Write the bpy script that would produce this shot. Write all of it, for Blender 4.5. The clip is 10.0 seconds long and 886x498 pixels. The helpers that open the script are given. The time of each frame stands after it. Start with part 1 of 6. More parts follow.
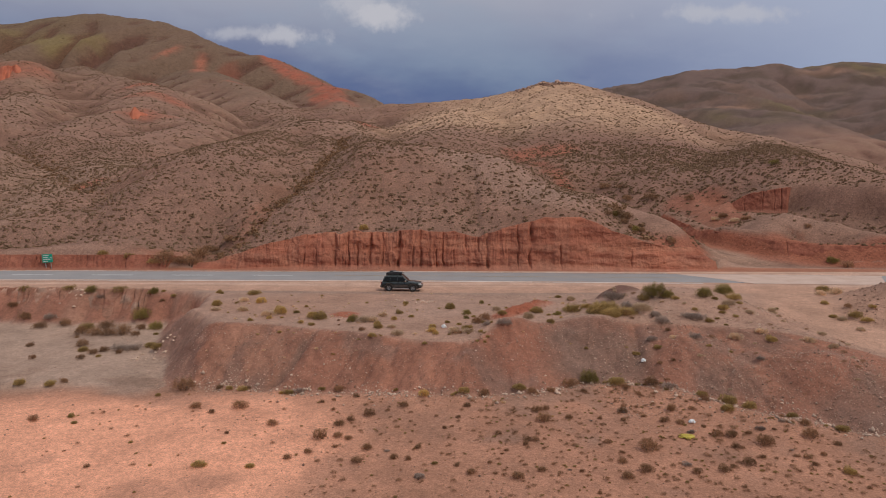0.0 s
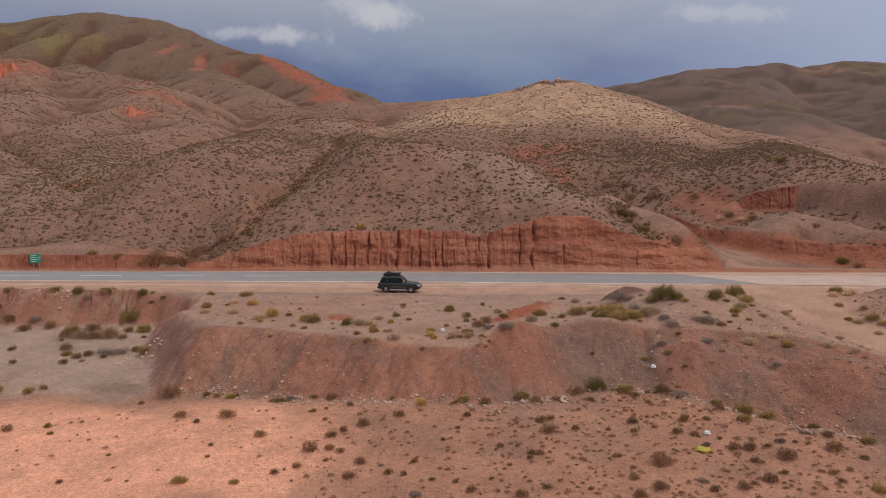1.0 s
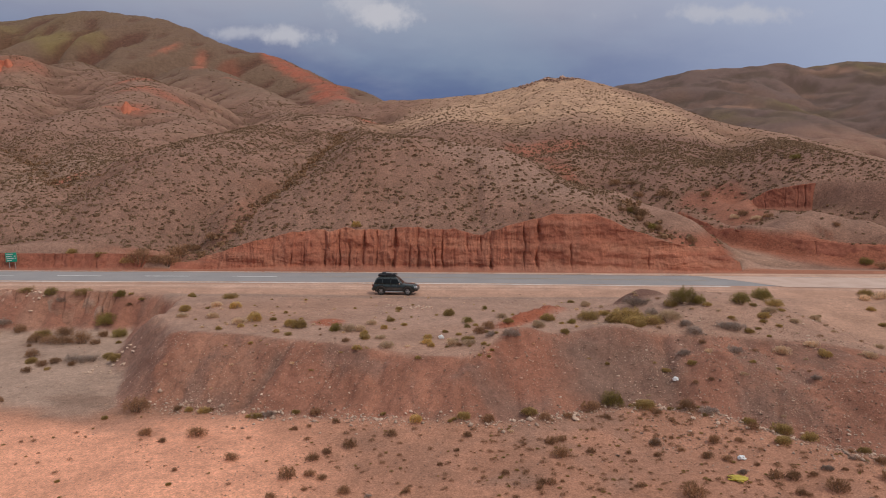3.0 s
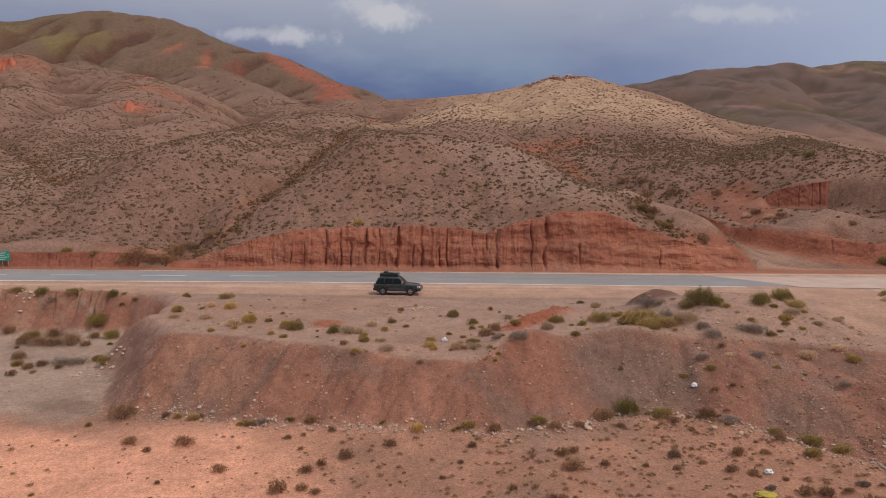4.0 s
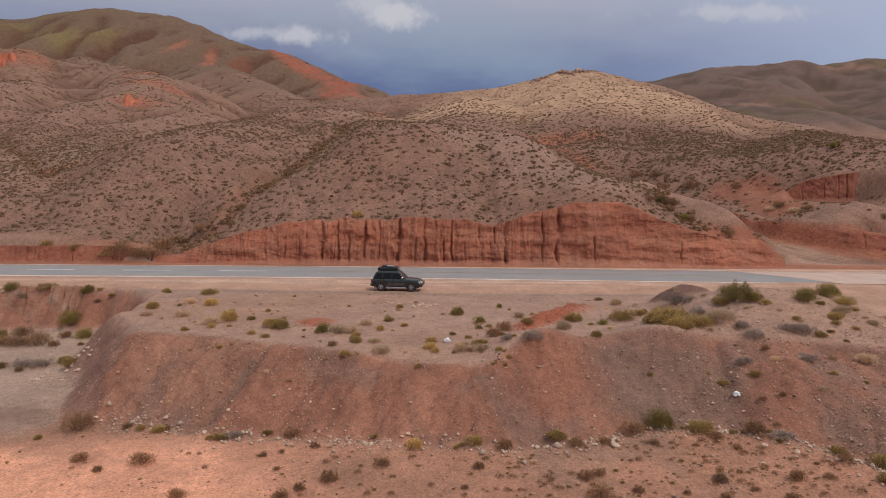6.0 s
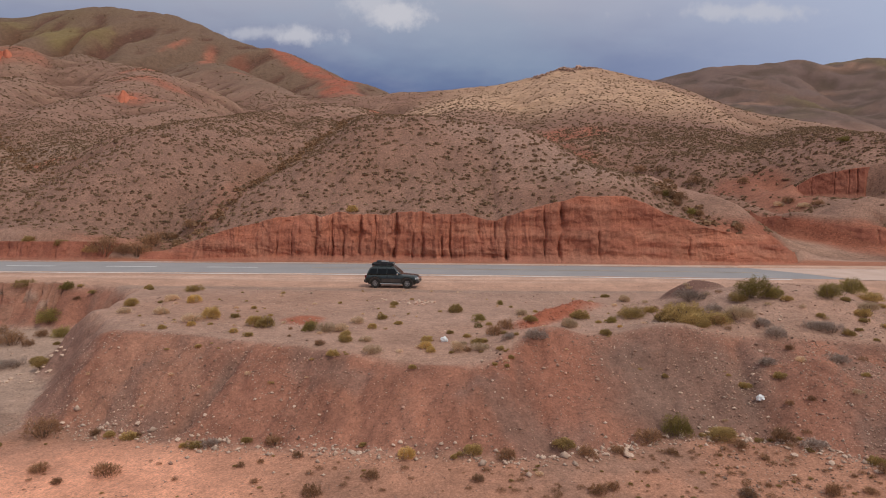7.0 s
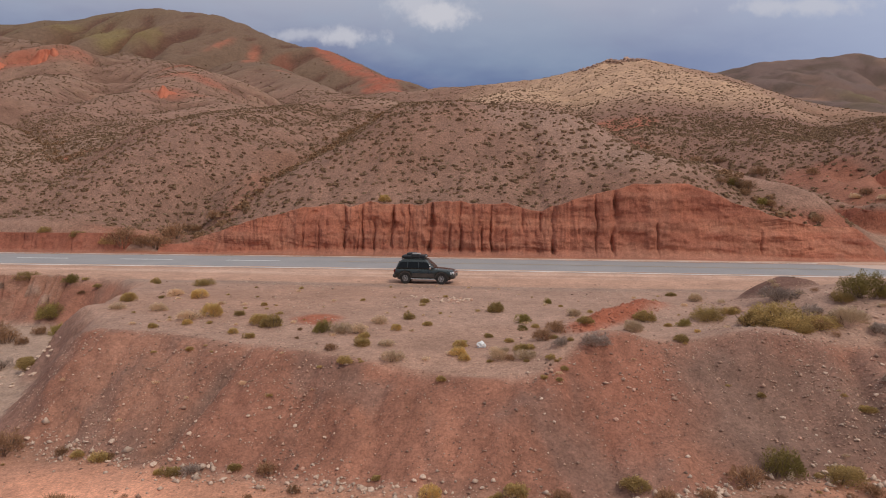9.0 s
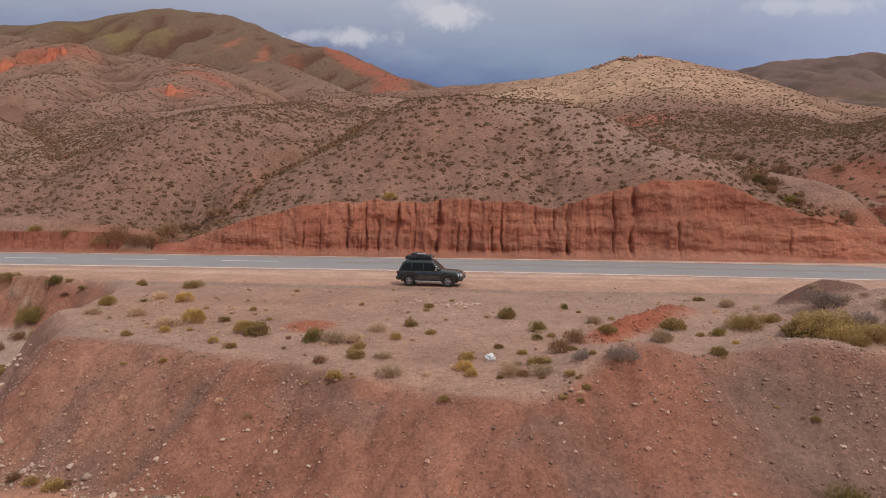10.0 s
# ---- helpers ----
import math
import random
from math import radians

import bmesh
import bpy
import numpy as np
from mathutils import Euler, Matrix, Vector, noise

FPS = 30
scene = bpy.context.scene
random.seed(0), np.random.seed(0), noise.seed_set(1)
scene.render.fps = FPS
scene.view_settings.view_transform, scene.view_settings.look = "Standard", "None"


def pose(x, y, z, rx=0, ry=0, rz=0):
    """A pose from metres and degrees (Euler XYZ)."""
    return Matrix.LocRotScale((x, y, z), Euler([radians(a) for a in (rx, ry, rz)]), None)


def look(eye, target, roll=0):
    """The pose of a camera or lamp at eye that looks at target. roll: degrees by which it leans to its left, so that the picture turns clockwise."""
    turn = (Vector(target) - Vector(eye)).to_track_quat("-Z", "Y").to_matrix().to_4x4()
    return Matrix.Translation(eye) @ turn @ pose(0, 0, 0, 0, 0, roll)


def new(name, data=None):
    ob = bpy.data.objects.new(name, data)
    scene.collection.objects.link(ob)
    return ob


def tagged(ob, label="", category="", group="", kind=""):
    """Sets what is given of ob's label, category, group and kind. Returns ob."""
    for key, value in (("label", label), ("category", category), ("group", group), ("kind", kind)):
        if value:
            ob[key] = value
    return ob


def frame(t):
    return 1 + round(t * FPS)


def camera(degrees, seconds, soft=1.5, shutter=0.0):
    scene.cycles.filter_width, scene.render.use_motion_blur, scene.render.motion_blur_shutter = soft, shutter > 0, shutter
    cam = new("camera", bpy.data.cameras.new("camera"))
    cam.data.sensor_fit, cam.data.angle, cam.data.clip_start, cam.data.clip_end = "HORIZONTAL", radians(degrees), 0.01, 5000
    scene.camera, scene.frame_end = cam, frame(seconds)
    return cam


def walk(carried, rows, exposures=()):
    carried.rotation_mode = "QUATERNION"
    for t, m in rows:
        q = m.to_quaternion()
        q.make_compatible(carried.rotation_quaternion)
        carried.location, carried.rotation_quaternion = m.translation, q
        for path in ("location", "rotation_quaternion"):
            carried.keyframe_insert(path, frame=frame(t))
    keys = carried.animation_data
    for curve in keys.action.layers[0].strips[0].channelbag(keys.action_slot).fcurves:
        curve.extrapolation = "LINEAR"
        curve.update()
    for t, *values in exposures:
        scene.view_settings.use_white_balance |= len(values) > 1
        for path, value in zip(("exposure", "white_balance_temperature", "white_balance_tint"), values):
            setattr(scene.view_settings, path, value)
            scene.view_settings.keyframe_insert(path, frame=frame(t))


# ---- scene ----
cam = camera(64.3, 10.0, soft=1.0)
PATH = [
    (0, (0.008, 0.015, 12.765), (0.008, 2.005, 12.562), 0.1),
    (0.5, (0.089, 1.452, 12.636), (0.088, 3.442, 12.432), 0.1),
    (1, (0.121, 2.822, 12.5), (0.12, 4.812, 12.296), 0.1),
    (1.5, (0.144, 4.148, 12.346), (0.142, 6.138, 12.143), 0.2),
    (2, (0.238, 5.495, 12.169), (0.235, 7.484, 11.966), 0.2),
    (2.5, (0.314, 6.823, 12.007), (0.31, 8.812, 11.804), 0.2),
    (4, (0.495, 10.835, 11.356), (0.473, 12.825, 11.154), 0.2),
    (4.5, (0.542, 12.171, 11.122), (0.508, 14.16, 10.919), 0.2),
    (5, (0.594, 13.621, 10.813), (0.556, 15.611, 10.61), 0.2),
    (5.5, (0.63, 15.103, 10.462), (0.59, 17.093, 10.258), 0.2),
    (7, (0.808, 19.794, 9.303), (0.767, 21.783, 9.099), 0.2),
    (7.5, (0.866, 21.39, 8.87), (0.822, 23.379, 8.664), 0.1),
    (8, (0.863, 23.096, 8.474), (0.785, 25.084, 8.268), 0.1),
    (8.5, (0.889, 24.853, 8.178), (0.77, 26.838, 7.97), 0.2),
    (9, (0.894, 26.649, 7.966), (0.734, 28.632, 7.76), 0.1),
    (9.5, (0.878, 28.528, 7.734), (0.689, 30.509, 7.529), 0.2),
    (10, (0.848, 30.437, 7.55), (0.658, 32.417, 7.345), 0.1),
]
walk(cam, [(t, look(eye, target, roll)) for t, eye, target, roll in PATH], exposures=[(0, -0.27), (5, -0.18), (10, -0.08)])

# ---- world, sun and exposure ----
SUN_UP, SUN_ROUND = 52.0, 128.0          # degrees above the horizon; turn from +y towards +x
world = bpy.data.worlds.new("world")
scene.world = world
world.use_nodes = True
wt = world.node_tree
for n in list(wt.nodes):
    wt.nodes.remove(n)


def wlink(value, socket):
    if isinstance(value, bpy.types.NodeSocket):
        wt.links.new(value, socket)
    else:
        socket.default_value = value


def wmath(op, a, b=0.0, clamp=False):
    n = wt.nodes.new("ShaderNodeMath")
    n.operation, n.use_clamp = op, clamp
    wlink(a, n.inputs[0])
    wlink(b, n.inputs[1])
    return n.outputs[0]


def wmix(factor, a, b):
    n = wt.nodes.new("ShaderNodeMix")
    n.data_type = "RGBA"
    wlink(factor, n.inputs["Factor"])
    wlink(a, n.inputs["A"])
    wlink(b, n.inputs["B"])
    return n.outputs["Result"]


def wramp(value, lo, hi):
    n = wt.nodes.new("ShaderNodeMapRange")
    n.interpolation_type = "SMOOTHSTEP"
    wlink(value, n.inputs["Value"])
    n.inputs["From Min"].default_value, n.inputs["From Max"].default_value = lo, hi
    return n.outputs["Result"]


def wnoise(vector, scale, detail=5.0, rough=0.55):
    n = wt.nodes.new("ShaderNodeTexNoise")
    wt.links.new(vector, n.inputs["Vector"])
    n.inputs["Scale"].default_value, n.inputs["Detail"].default_value, n.inputs["Roughness"].default_value = scale, detail, rough
    return n.outputs["Fac"]


sky = wt.nodes.new("ShaderNodeTexSky")
sky.sky_type, sky.sun_disc, sky.sun_elevation, sky.sun_rotation = "NISHITA", False, radians(SUN_UP), radians(SUN_ROUND)
way = wt.nodes.new("ShaderNodeTexCoord").outputs["Generated"]
split = wt.nodes.new("ShaderNodeSeparateXYZ")
wt.links.new(way, split.inputs[0])
dx, dy, dz = split.outputs
stretch = wt.nodes.new("ShaderNodeMapping")
stretch.inputs["Scale"].default_value = (1.0, 1.0, 2.6)
wt.links.new(way, stretch.inputs["Vector"])
broad, fine = wnoise(stretch.outputs[0], 3.1, 4.0), wnoise(stretch.outputs[0], 11.0, 6.0, 0.6)
# a storm bank, slate blue near the horizon and paler overhead
bank = wmix(wramp(wmath("ADD", dz, wmath("MULTIPLY", wmath("SUBTRACT", broad, 0.5), 0.09)), 0.11, 0.27), (0.130, 0.178, 0.340, 1), (0.470, 0.480, 0.560, 1))
bank = wmix(wramp(dz, 0.30, 0.85), bank, (0.76, 0.77, 0.82, 1))
bank = wmix(wmath("MULTIPLY", wramp(fine, 0.45, 0.8), 0.14), bank, (0.50, 0.52, 0.60, 1))
# clear air shows through thinner parts
clear = wt.nodes.new("ShaderNodeVectorMath")
clear.operation = "SCALE"
wt.links.new(sky.outputs[0], clear.inputs[0])
clear.inputs["Scale"].default_value = 0.10
air = wmix(wmath("MULTIPLY", wramp(broad, 0.40, 0.65), 0.30), bank, clear.outputs[0])
# white cumulus heads standing in front of the bank
ahead = wmath("MAXIMUM", dy, 0.05)
u, v = wmath("DIVIDE", dx, ahead), wmath("DIVIDE", dz, ahead)
puff = None
ragged = wmath("MULTIPLY", wmath("SUBTRACT", wnoise(way, 24.0, 8.0, 0.65), 0.5), 3.4)
for cu, cv, wide, tall, amount in ((-0.088, 0.224, 0.050, 0.022, 0.95), (-0.120, 0.238, 0.05, 0.02, 0.7), (-0.212, 0.193, 0.055, 0.013, 0.8), (-0.275, 0.198, 0.05, 0.010, 0.55), (0.385, 0.226, 0.12, 0.013, 0.6), (-0.60, 0.30, 0.20, 0.03, 0.5)):
    du, dv = wmath("DIVIDE", wmath("SUBTRACT", u, cu), wide), wmath("DIVIDE", wmath("SUBTRACT", v, cv), tall)
    r = wmath("ADD", wmath("SQRT", wmath("ADD", wmath("MULTIPLY", du, du), wmath("MULTIPLY", dv, dv))), ragged)
    one = wmath("MULTIPLY", wramp(r, 1.25, 0.15), amount)
    puff = one if puff is None else wmath("MAXIMUM", puff, one)
air = wmix(wmath("MULTIPLY", wramp(u, 0.0, 0.7), wmath("MULTIPLY", wramp(dy, 0.2, 0.5), 0.8)), air, (0.46, 0.52, 0.69, 1))
air = wmix(puff, air, (0.60, 0.60, 0.66, 1))
back = wt.nodes.new("ShaderNodeBackground")
back.inputs["Strength"].default_value = 1.0
wt.links.new(air, back.inputs["Color"])
wout = wt.nodes.new("ShaderNodeOutputWorld")
wt.links.new(back.outputs[0], wout.inputs["Surface"])

sun = new("sun", bpy.data.lights.new("sun", "SUN"))
sun.data.energy, sun.data.angle, sun.data.color = 1.85, radians(8), (1.0, 0.93, 0.82)
a, e = radians(SUN_ROUND), radians(SUN_UP)
sun.matrix_world = look((math.sin(a) * math.cos(e) * 100, math.cos(a) * math.cos(e) * 100, math.sin(e) * 100), (0, 0, 0))

# ---- materials ----
def tree_of(name):
    m = bpy.data.materials.new(name)
    m.use_nodes = True
    t = m.node_tree
    return m, t, t.nodes["Principled BSDF"]


def noise_of(t, scale, detail=4.0, rough=0.55, vector=None):
    n = t.nodes.new("ShaderNodeTexNoise")
    n.inputs["Scale"].default_value, n.inputs["Detail"].default_value, n.inputs["Roughness"].default_value = scale, detail, rough
    t.links.new(vector or t.nodes.new("ShaderNodeTexCoord").outputs["Object"], n.inputs["Vector"])
    return n.outputs["Fac"]


def ramp_of(t, value, lo, hi, out_lo=0.0, out_hi=1.0):
    n = t.nodes.new("ShaderNodeMapRange")
    t.links.new(value, n.inputs["Value"])
    for key, number in (("From Min", lo), ("From Max", hi), ("To Min", out_lo), ("To Max", out_hi)):
        n.inputs[key].default_value = number
    return n.outputs["Result"]


def scaled(t, colour, factor):
    n = t.nodes.new("ShaderNodeVectorMath")
    n.operation = "SCALE"
    t.links.new(colour, n.inputs[0])
    t.links.new(factor, n.inputs["Scale"])
    return n.outputs[0]


def times(t, a, b):
    n = t.nodes.new("ShaderNodeMath")
    n.operation = "MULTIPLY"
    t.links.new(a, n.inputs[0])
    t.links.new(b, n.inputs[1])
    return n.outputs[0]


def mixed(t, factor, a, b):
    n = t.nodes.new("ShaderNodeMix")
    n.data_type = "RGBA"
    t.links.new(factor, n.inputs["Factor"])
    for key, value in (("A", a), ("B", b)):
        if isinstance(value, bpy.types.NodeSocket):
            t.links.new(value, n.inputs[key])
        else:
            n.inputs[key].default_value = (*value, 1)
    return n.outputs["Result"]


def bump(t, shader, height, strength, distance):
    n = t.nodes.new("ShaderNodeBump")
    n.inputs["Strength"].default_value, n.inputs["Distance"].default_value = strength, distance
    t.links.new(height, n.inputs["Height"])
    t.links.new(n.outputs[0], shader.inputs["Normal"])


def plain(name, a, b, rough=0.6, metal=0.0, scale=6.0, fine=60.0, relief=0.0, vary=0.0, coat=0.0):
    """Two tones mottled at two scales, with wear in the gloss; vary: how much single objects or clumps differ in brightness."""
    m, t, s = tree_of(name)
    c = mixed(t, ramp_of(t, noise_of(t, scale), 0.3, 0.7), a, b)
    c = scaled(t, c, ramp_of(t, noise_of(t, fine, 3.0), 0.25, 0.75, 0.85, 1.15))
    if vary:
        g = t.nodes.new("ShaderNodeNewGeometry")
        c = scaled(t, c, ramp_of(t, g.outputs["Random Per Island"], 0, 1, 1 - vary, 1 + vary))
    t.links.new(c, s.inputs["Base Color"])
    t.links.new(ramp_of(t, noise_of(t, scale * 2), 0.2, 0.8, max(rough - 0.12, 0.03), min(rough + 0.12, 1.0)), s.inputs["Roughness"])
    s.inputs["Metallic"].default_value, s.inputs["Coat Weight"].default_value = metal, coat
    if relief:
        bump(t, s, noise_of(t, fine * 0.5, 5.0), 0.6, relief)
    return m


def earth(name, gritty=1.0):
    """Soil whose tone comes from the 'soil' attribute; grit, pebbles and stains are added here."""
    m, t, s = tree_of(name)
    at = t.nodes.new("ShaderNodeVertexColor")
    at.layer_name = "soil"
    where = t.nodes.new("ShaderNodeTexCoord").outputs["Object"]
    c = scaled(t, at.outputs["Color"], ramp_of(t, noise_of(t, 0.33, 5.0, 0.6, where), 0.3, 0.7, 0.74, 1.04))
    c = scaled(t, c, ramp_of(t, noise_of(t, 2.3, 6.0, 0.7, where), 0.25, 0.75, 0.76, 1.24))
    grit = noise_of(t, 9.0, 3.0, 0.7, where)
    c = scaled(t, c, ramp_of(t, grit, 0.3, 0.7, 0.72, 1.28))
    fleck = scaled(t, c, ramp_of(t, noise_of(t, 5.0, 2.0, 0.6, where), 0.54, 0.66, 1.0, 0.55))
    fleck = scaled(t, fleck, ramp_of(t, noise_of(t, 3.4, 2.0, 0.6, where), 0.44, 0.34, 1.0, 1.25))
    c = mixed(t, at.outputs["Alpha"], c, fleck)
    cells = t.nodes.new("ShaderNodeTexVoronoi")
    cells.inputs["Scale"].default_value = 4.2
    t.links.new(where, cells.inputs["Vector"])
    stone = times(t, ramp_of(t, cells.outputs["Distance"], 0.20, 0.13), ramp_of(t, noise_of(t, 0.8, 3.0, 0.6, where), 0.44, 0.60))
    pick = t.nodes.new("ShaderNodeSeparateColor")
    t.links.new(cells.outputs["Color"], pick.inputs[0])
    tone = mixed(t, ramp_of(t, pick.outputs[0], 0.55, 0.9), (0.13, 0.080, 0.062), (0.48, 0.34, 0.265))
    c = mixed(t, scaled_value(t, stone, 0.8 * gritty), c, tone)
    t.links.new(c, s.inputs["Base Color"])
    s.inputs["Roughness"].default_value, s.inputs["Specular IOR Level"].default_value = 0.95, 0.15
    h = t.nodes.new("ShaderNodeMath")
    h.operation = "ADD"
    t.links.new(noise_of(t, 1.6, 8.0, 0.7, where), h.inputs[0])
    t.links.new(scaled_value(t, stone, 0.25), h.inputs[1])
    bump(t, s, h.outputs[0], 0.7, 0.22)
    return m


def scaled_value(t, value, by):
    n = t.nodes.new("ShaderNodeMath")
    n.operation = "MULTIPLY"
    t.links.new(value, n.inputs[0])
    n.inputs[1].default_value = by
    return n.outputs[0]


def leafy(name, a, b):
    """Dry leaves and stalks, each a little different."""
    m, t, s = tree_of(name)
    g = t.nodes.new("ShaderNodeNewGeometry")
    o = t.nodes.new("ShaderNodeObjectInfo")
    c = mixed(t, g.outputs["Random Per Island"], a, b)
    c = scaled(t, c, ramp_of(t, o.outputs["Random"], 0, 1, 0.75, 1.25))
    c = scaled(t, c, ramp_of(t, noise_of(t, 14.0), 0.3, 0.7, 0.85, 1.15))
    t.links.new(c, s.inputs["Base Color"])
    s.inputs["Roughness"].default_value, s.inputs["Specular IOR Level"].default_value = 0.85, 0.2
    # thin leaves let part of the light through
    thin, both = t.nodes.new("ShaderNodeBsdfTranslucent"), t.nodes.new("ShaderNodeMixShader")
    t.links.new(c, thin.inputs["Color"])
    both.inputs["Fac"].default_value = 0.42
    t.links.new(s.outputs[0], both.inputs[1])
    t.links.new(thin.outputs[0], both.inputs[2])
    t.links.new(both.outputs[0], t.nodes["Material Output"].inputs["Surface"])
    return m


SOIL = earth("desert_soil")
CLIFF = earth("red_sandstone", 0.25)
ASPHALT = plain("grey_asphalt", (0.262, 0.245, 0.244), (0.318, 0.292, 0.283), 0.85, scale=0.35, fine=22, relief=0.01)
DUST = plain("pale_dusty_surface", (0.50, 0.34, 0.27), (0.60, 0.44, 0.36), 0.95, scale=0.5, fine=14, relief=0.01)
WHITE_LINE = plain("worn_white_paint", (0.70, 0.69, 0.67), (0.82, 0.81, 0.79), 0.7, scale=1.5, fine=20)
TAN_LINE = plain("worn_yellow_paint", (0.36, 0.27, 0.17), (0.42, 0.30, 0.20), 0.7, scale=1.2, fine=20)
LEAVES = {
    "g": leafy("dark_green_leaves", (0.210, 0.165, 0.056), (0.400, 0.305, 0.104)),
    "o": leafy("olive_leaves", (0.330, 0.226, 0.092), (0.590, 0.415, 0.172)),
    "y": leafy("yellow_straw", (0.500, 0.330, 0.120), (0.720, 0.510, 0.210)),
    "t": leafy("tan_dry_grass", (0.580, 0.410, 0.260), (0.780, 0.590, 0.410)),
    "d": leafy("brown_dry_twigs", (0.240, 0.132, 0.072), (0.460, 0.272, 0.154)),
    "a": leafy("ashen_grey_twigs", (0.255, 0.190, 0.155), (0.460, 0.360, 0.300)),
}
STRAW = leafy("faded_straw", (0.300, 0.195, 0.120), (0.430, 0.300, 0.190))
HILL_LEAVES = leafy("hill_shrub_leaves", (0.160, 0.100, 0.060), (0.300, 0.185, 0.112))
BARK = plain("dry_grey_bark", (0.15, 0.10, 0.066), (0.25, 0.175, 0.118), 0.9, scale=9, fine=50)
STONE = plain("mixed_gravel", (0.22, 0.128, 0.092), (0.47, 0.285, 0.202), 0.95, scale=3, fine=25, relief=0.02, vary=0.5)
PALE_STONE = plain("pale_limestone", (0.39, 0.262, 0.192), (0.59, 0.430, 0.330), 0.85, scale=4, fine=30, relief=0.02, vary=0.25)
RED_CLOD = plain("red_earth_clods", (0.33, 0.112, 0.068), (0.43, 0.165, 0.102), 0.95, scale=4, fine=30, relief=0.02, vary=0.25)
PINK_STONE = plain("pink_sandstone", (0.38, 0.20, 0.14), (0.50, 0.30, 0.22), 0.9, scale=4, fine=30, relief=0.02, vary=0.25)
PAINT = plain("dark_green_car_paint", (0.007, 0.014, 0.013), (0.013, 0.021, 0.019), 0.3, scale=2, fine=30, coat=0.6)
DUSTY_PAINT = plain("dust_covered_paint", (0.038, 0.033, 0.030), (0.085, 0.064, 0.053), 0.6, scale=2.5, fine=20)
GLASS = plain("dark_tinted_glass", (0.006, 0.008, 0.009), (0.010, 0.012, 0.013), 0.15, scale=1, fine=5)
GLASS.node_tree.nodes["Principled BSDF"].inputs["Specular IOR Level"].default_value = 0.22
RUBBER = plain("black_rubber", (0.015, 0.014, 0.013), (0.040, 0.033, 0.028), 0.85, scale=6, fine=40)
ALLOY = plain("silver_alloy", (0.42, 0.41, 0.40), (0.55, 0.54, 0.53), 0.35, 0.8, scale=5, fine=40)
CHROME = plain("chrome", (0.60, 0.60, 0.60), (0.70, 0.70, 0.70), 0.15, 1.0, scale=4, fine=30)
BLACK = plain("black_plastic", (0.012, 0.012, 0.013), (0.028, 0.027, 0.027), 0.55, scale=5, fine=50)
LAMP = plain("clear_lamp_glass", (0.55, 0.56, 0.58), (0.70, 0.70, 0.72), 0.1, scale=8, fine=40)
RED_LAMP = plain("red_lamp_glass", (0.12, 0.01, 0.01), (0.18, 0.02, 0.02), 0.15, scale=8, fine=40)
BAG = plain("black_canvas", (0.012, 0.013, 0.016), (0.030, 0.032, 0.036), 0.8, scale=5, fine=60, relief=0.01)
SIGN_GREEN = plain("green_sign_sheet", (0.0, 0.30, 0.19), (0.005, 0.36, 0.23), 0.45, scale=2, fine=20)
SIGN_WHITE = plain("white_sign_paint", (0.62, 0.68, 0.66), (0.72, 0.76, 0.74), 0.5, scale=4, fine=20)
STEEL = plain("galvanised_steel", (0.40, 0.36, 0.34), (0.50, 0.46, 0.43), 0.5, 0.6, scale=6, fine=40)
PLASTIC = plain("white_plastic_bag", (0.70, 0.70, 0.70), (0.80, 0.80, 0.79), 0.5, scale=5, fine=30)
YELLOW_PLASTIC = plain("yellow_plastic_sack", (0.40, 0.30, 0.03), (0.52, 0.40, 0.06), 0.6, scale=5, fine=30)


def part(name, bm, material, parent=None, label="", smooth_faces=False):
    """Links a bmesh as one mesh object, under a thing or a part."""
    me = bpy.data.meshes.new(name)
    bm.to_mesh(me)
    bm.free()
    me.materials.append(material)
    if smooth_faces:
        me.polygons.foreach_set("use_smooth", np.ones(len(me.polygons), bool))
    ob = new(name, me)
    if parent is not None:
        ob.parent = parent
    if label:
        tagged(ob, label)
    return ob
# ---- the lie of the land ----
def smooth(e0, e1, v):
    s = np.clip((v - e0) / (e1 - e0), 0.0, 1.0)
    return s * s * (3 - 2 * s)


# small coherent noise for whole arrays
LAT = np.random.RandomState(7).rand(256, 256).astype(np.float64)


def vnoise(x, y):
    xi, yi = np.floor(x), np.floor(y)
    fx, fy = x - xi, y - yi
    fx, fy = fx * fx * (3 - 2 * fx), fy * fy * (3 - 2 * fy)
    a, b = xi.astype(int) & 255, yi.astype(int) & 255
    a1, b1 = (a + 1) & 255, (b + 1) & 255
    return (LAT[a, b] * (1 - fx) + LAT[a1, b] * fx) * (1 - fy) + (LAT[a, b1] * (1 - fx) + LAT[a1, b1] * fx) * fy


def fbm(x, y, size, octaves=4):
    total, amp, norm = 0.0, 1.0, 0.0
    for o in range(octaves):
        total = total + amp * vnoise(x / size + 17.3 * o, y / size + 5.1 * o)
        norm, amp, size = norm + amp, amp * 0.5, size * 0.5
    return total / norm * 2 - 1


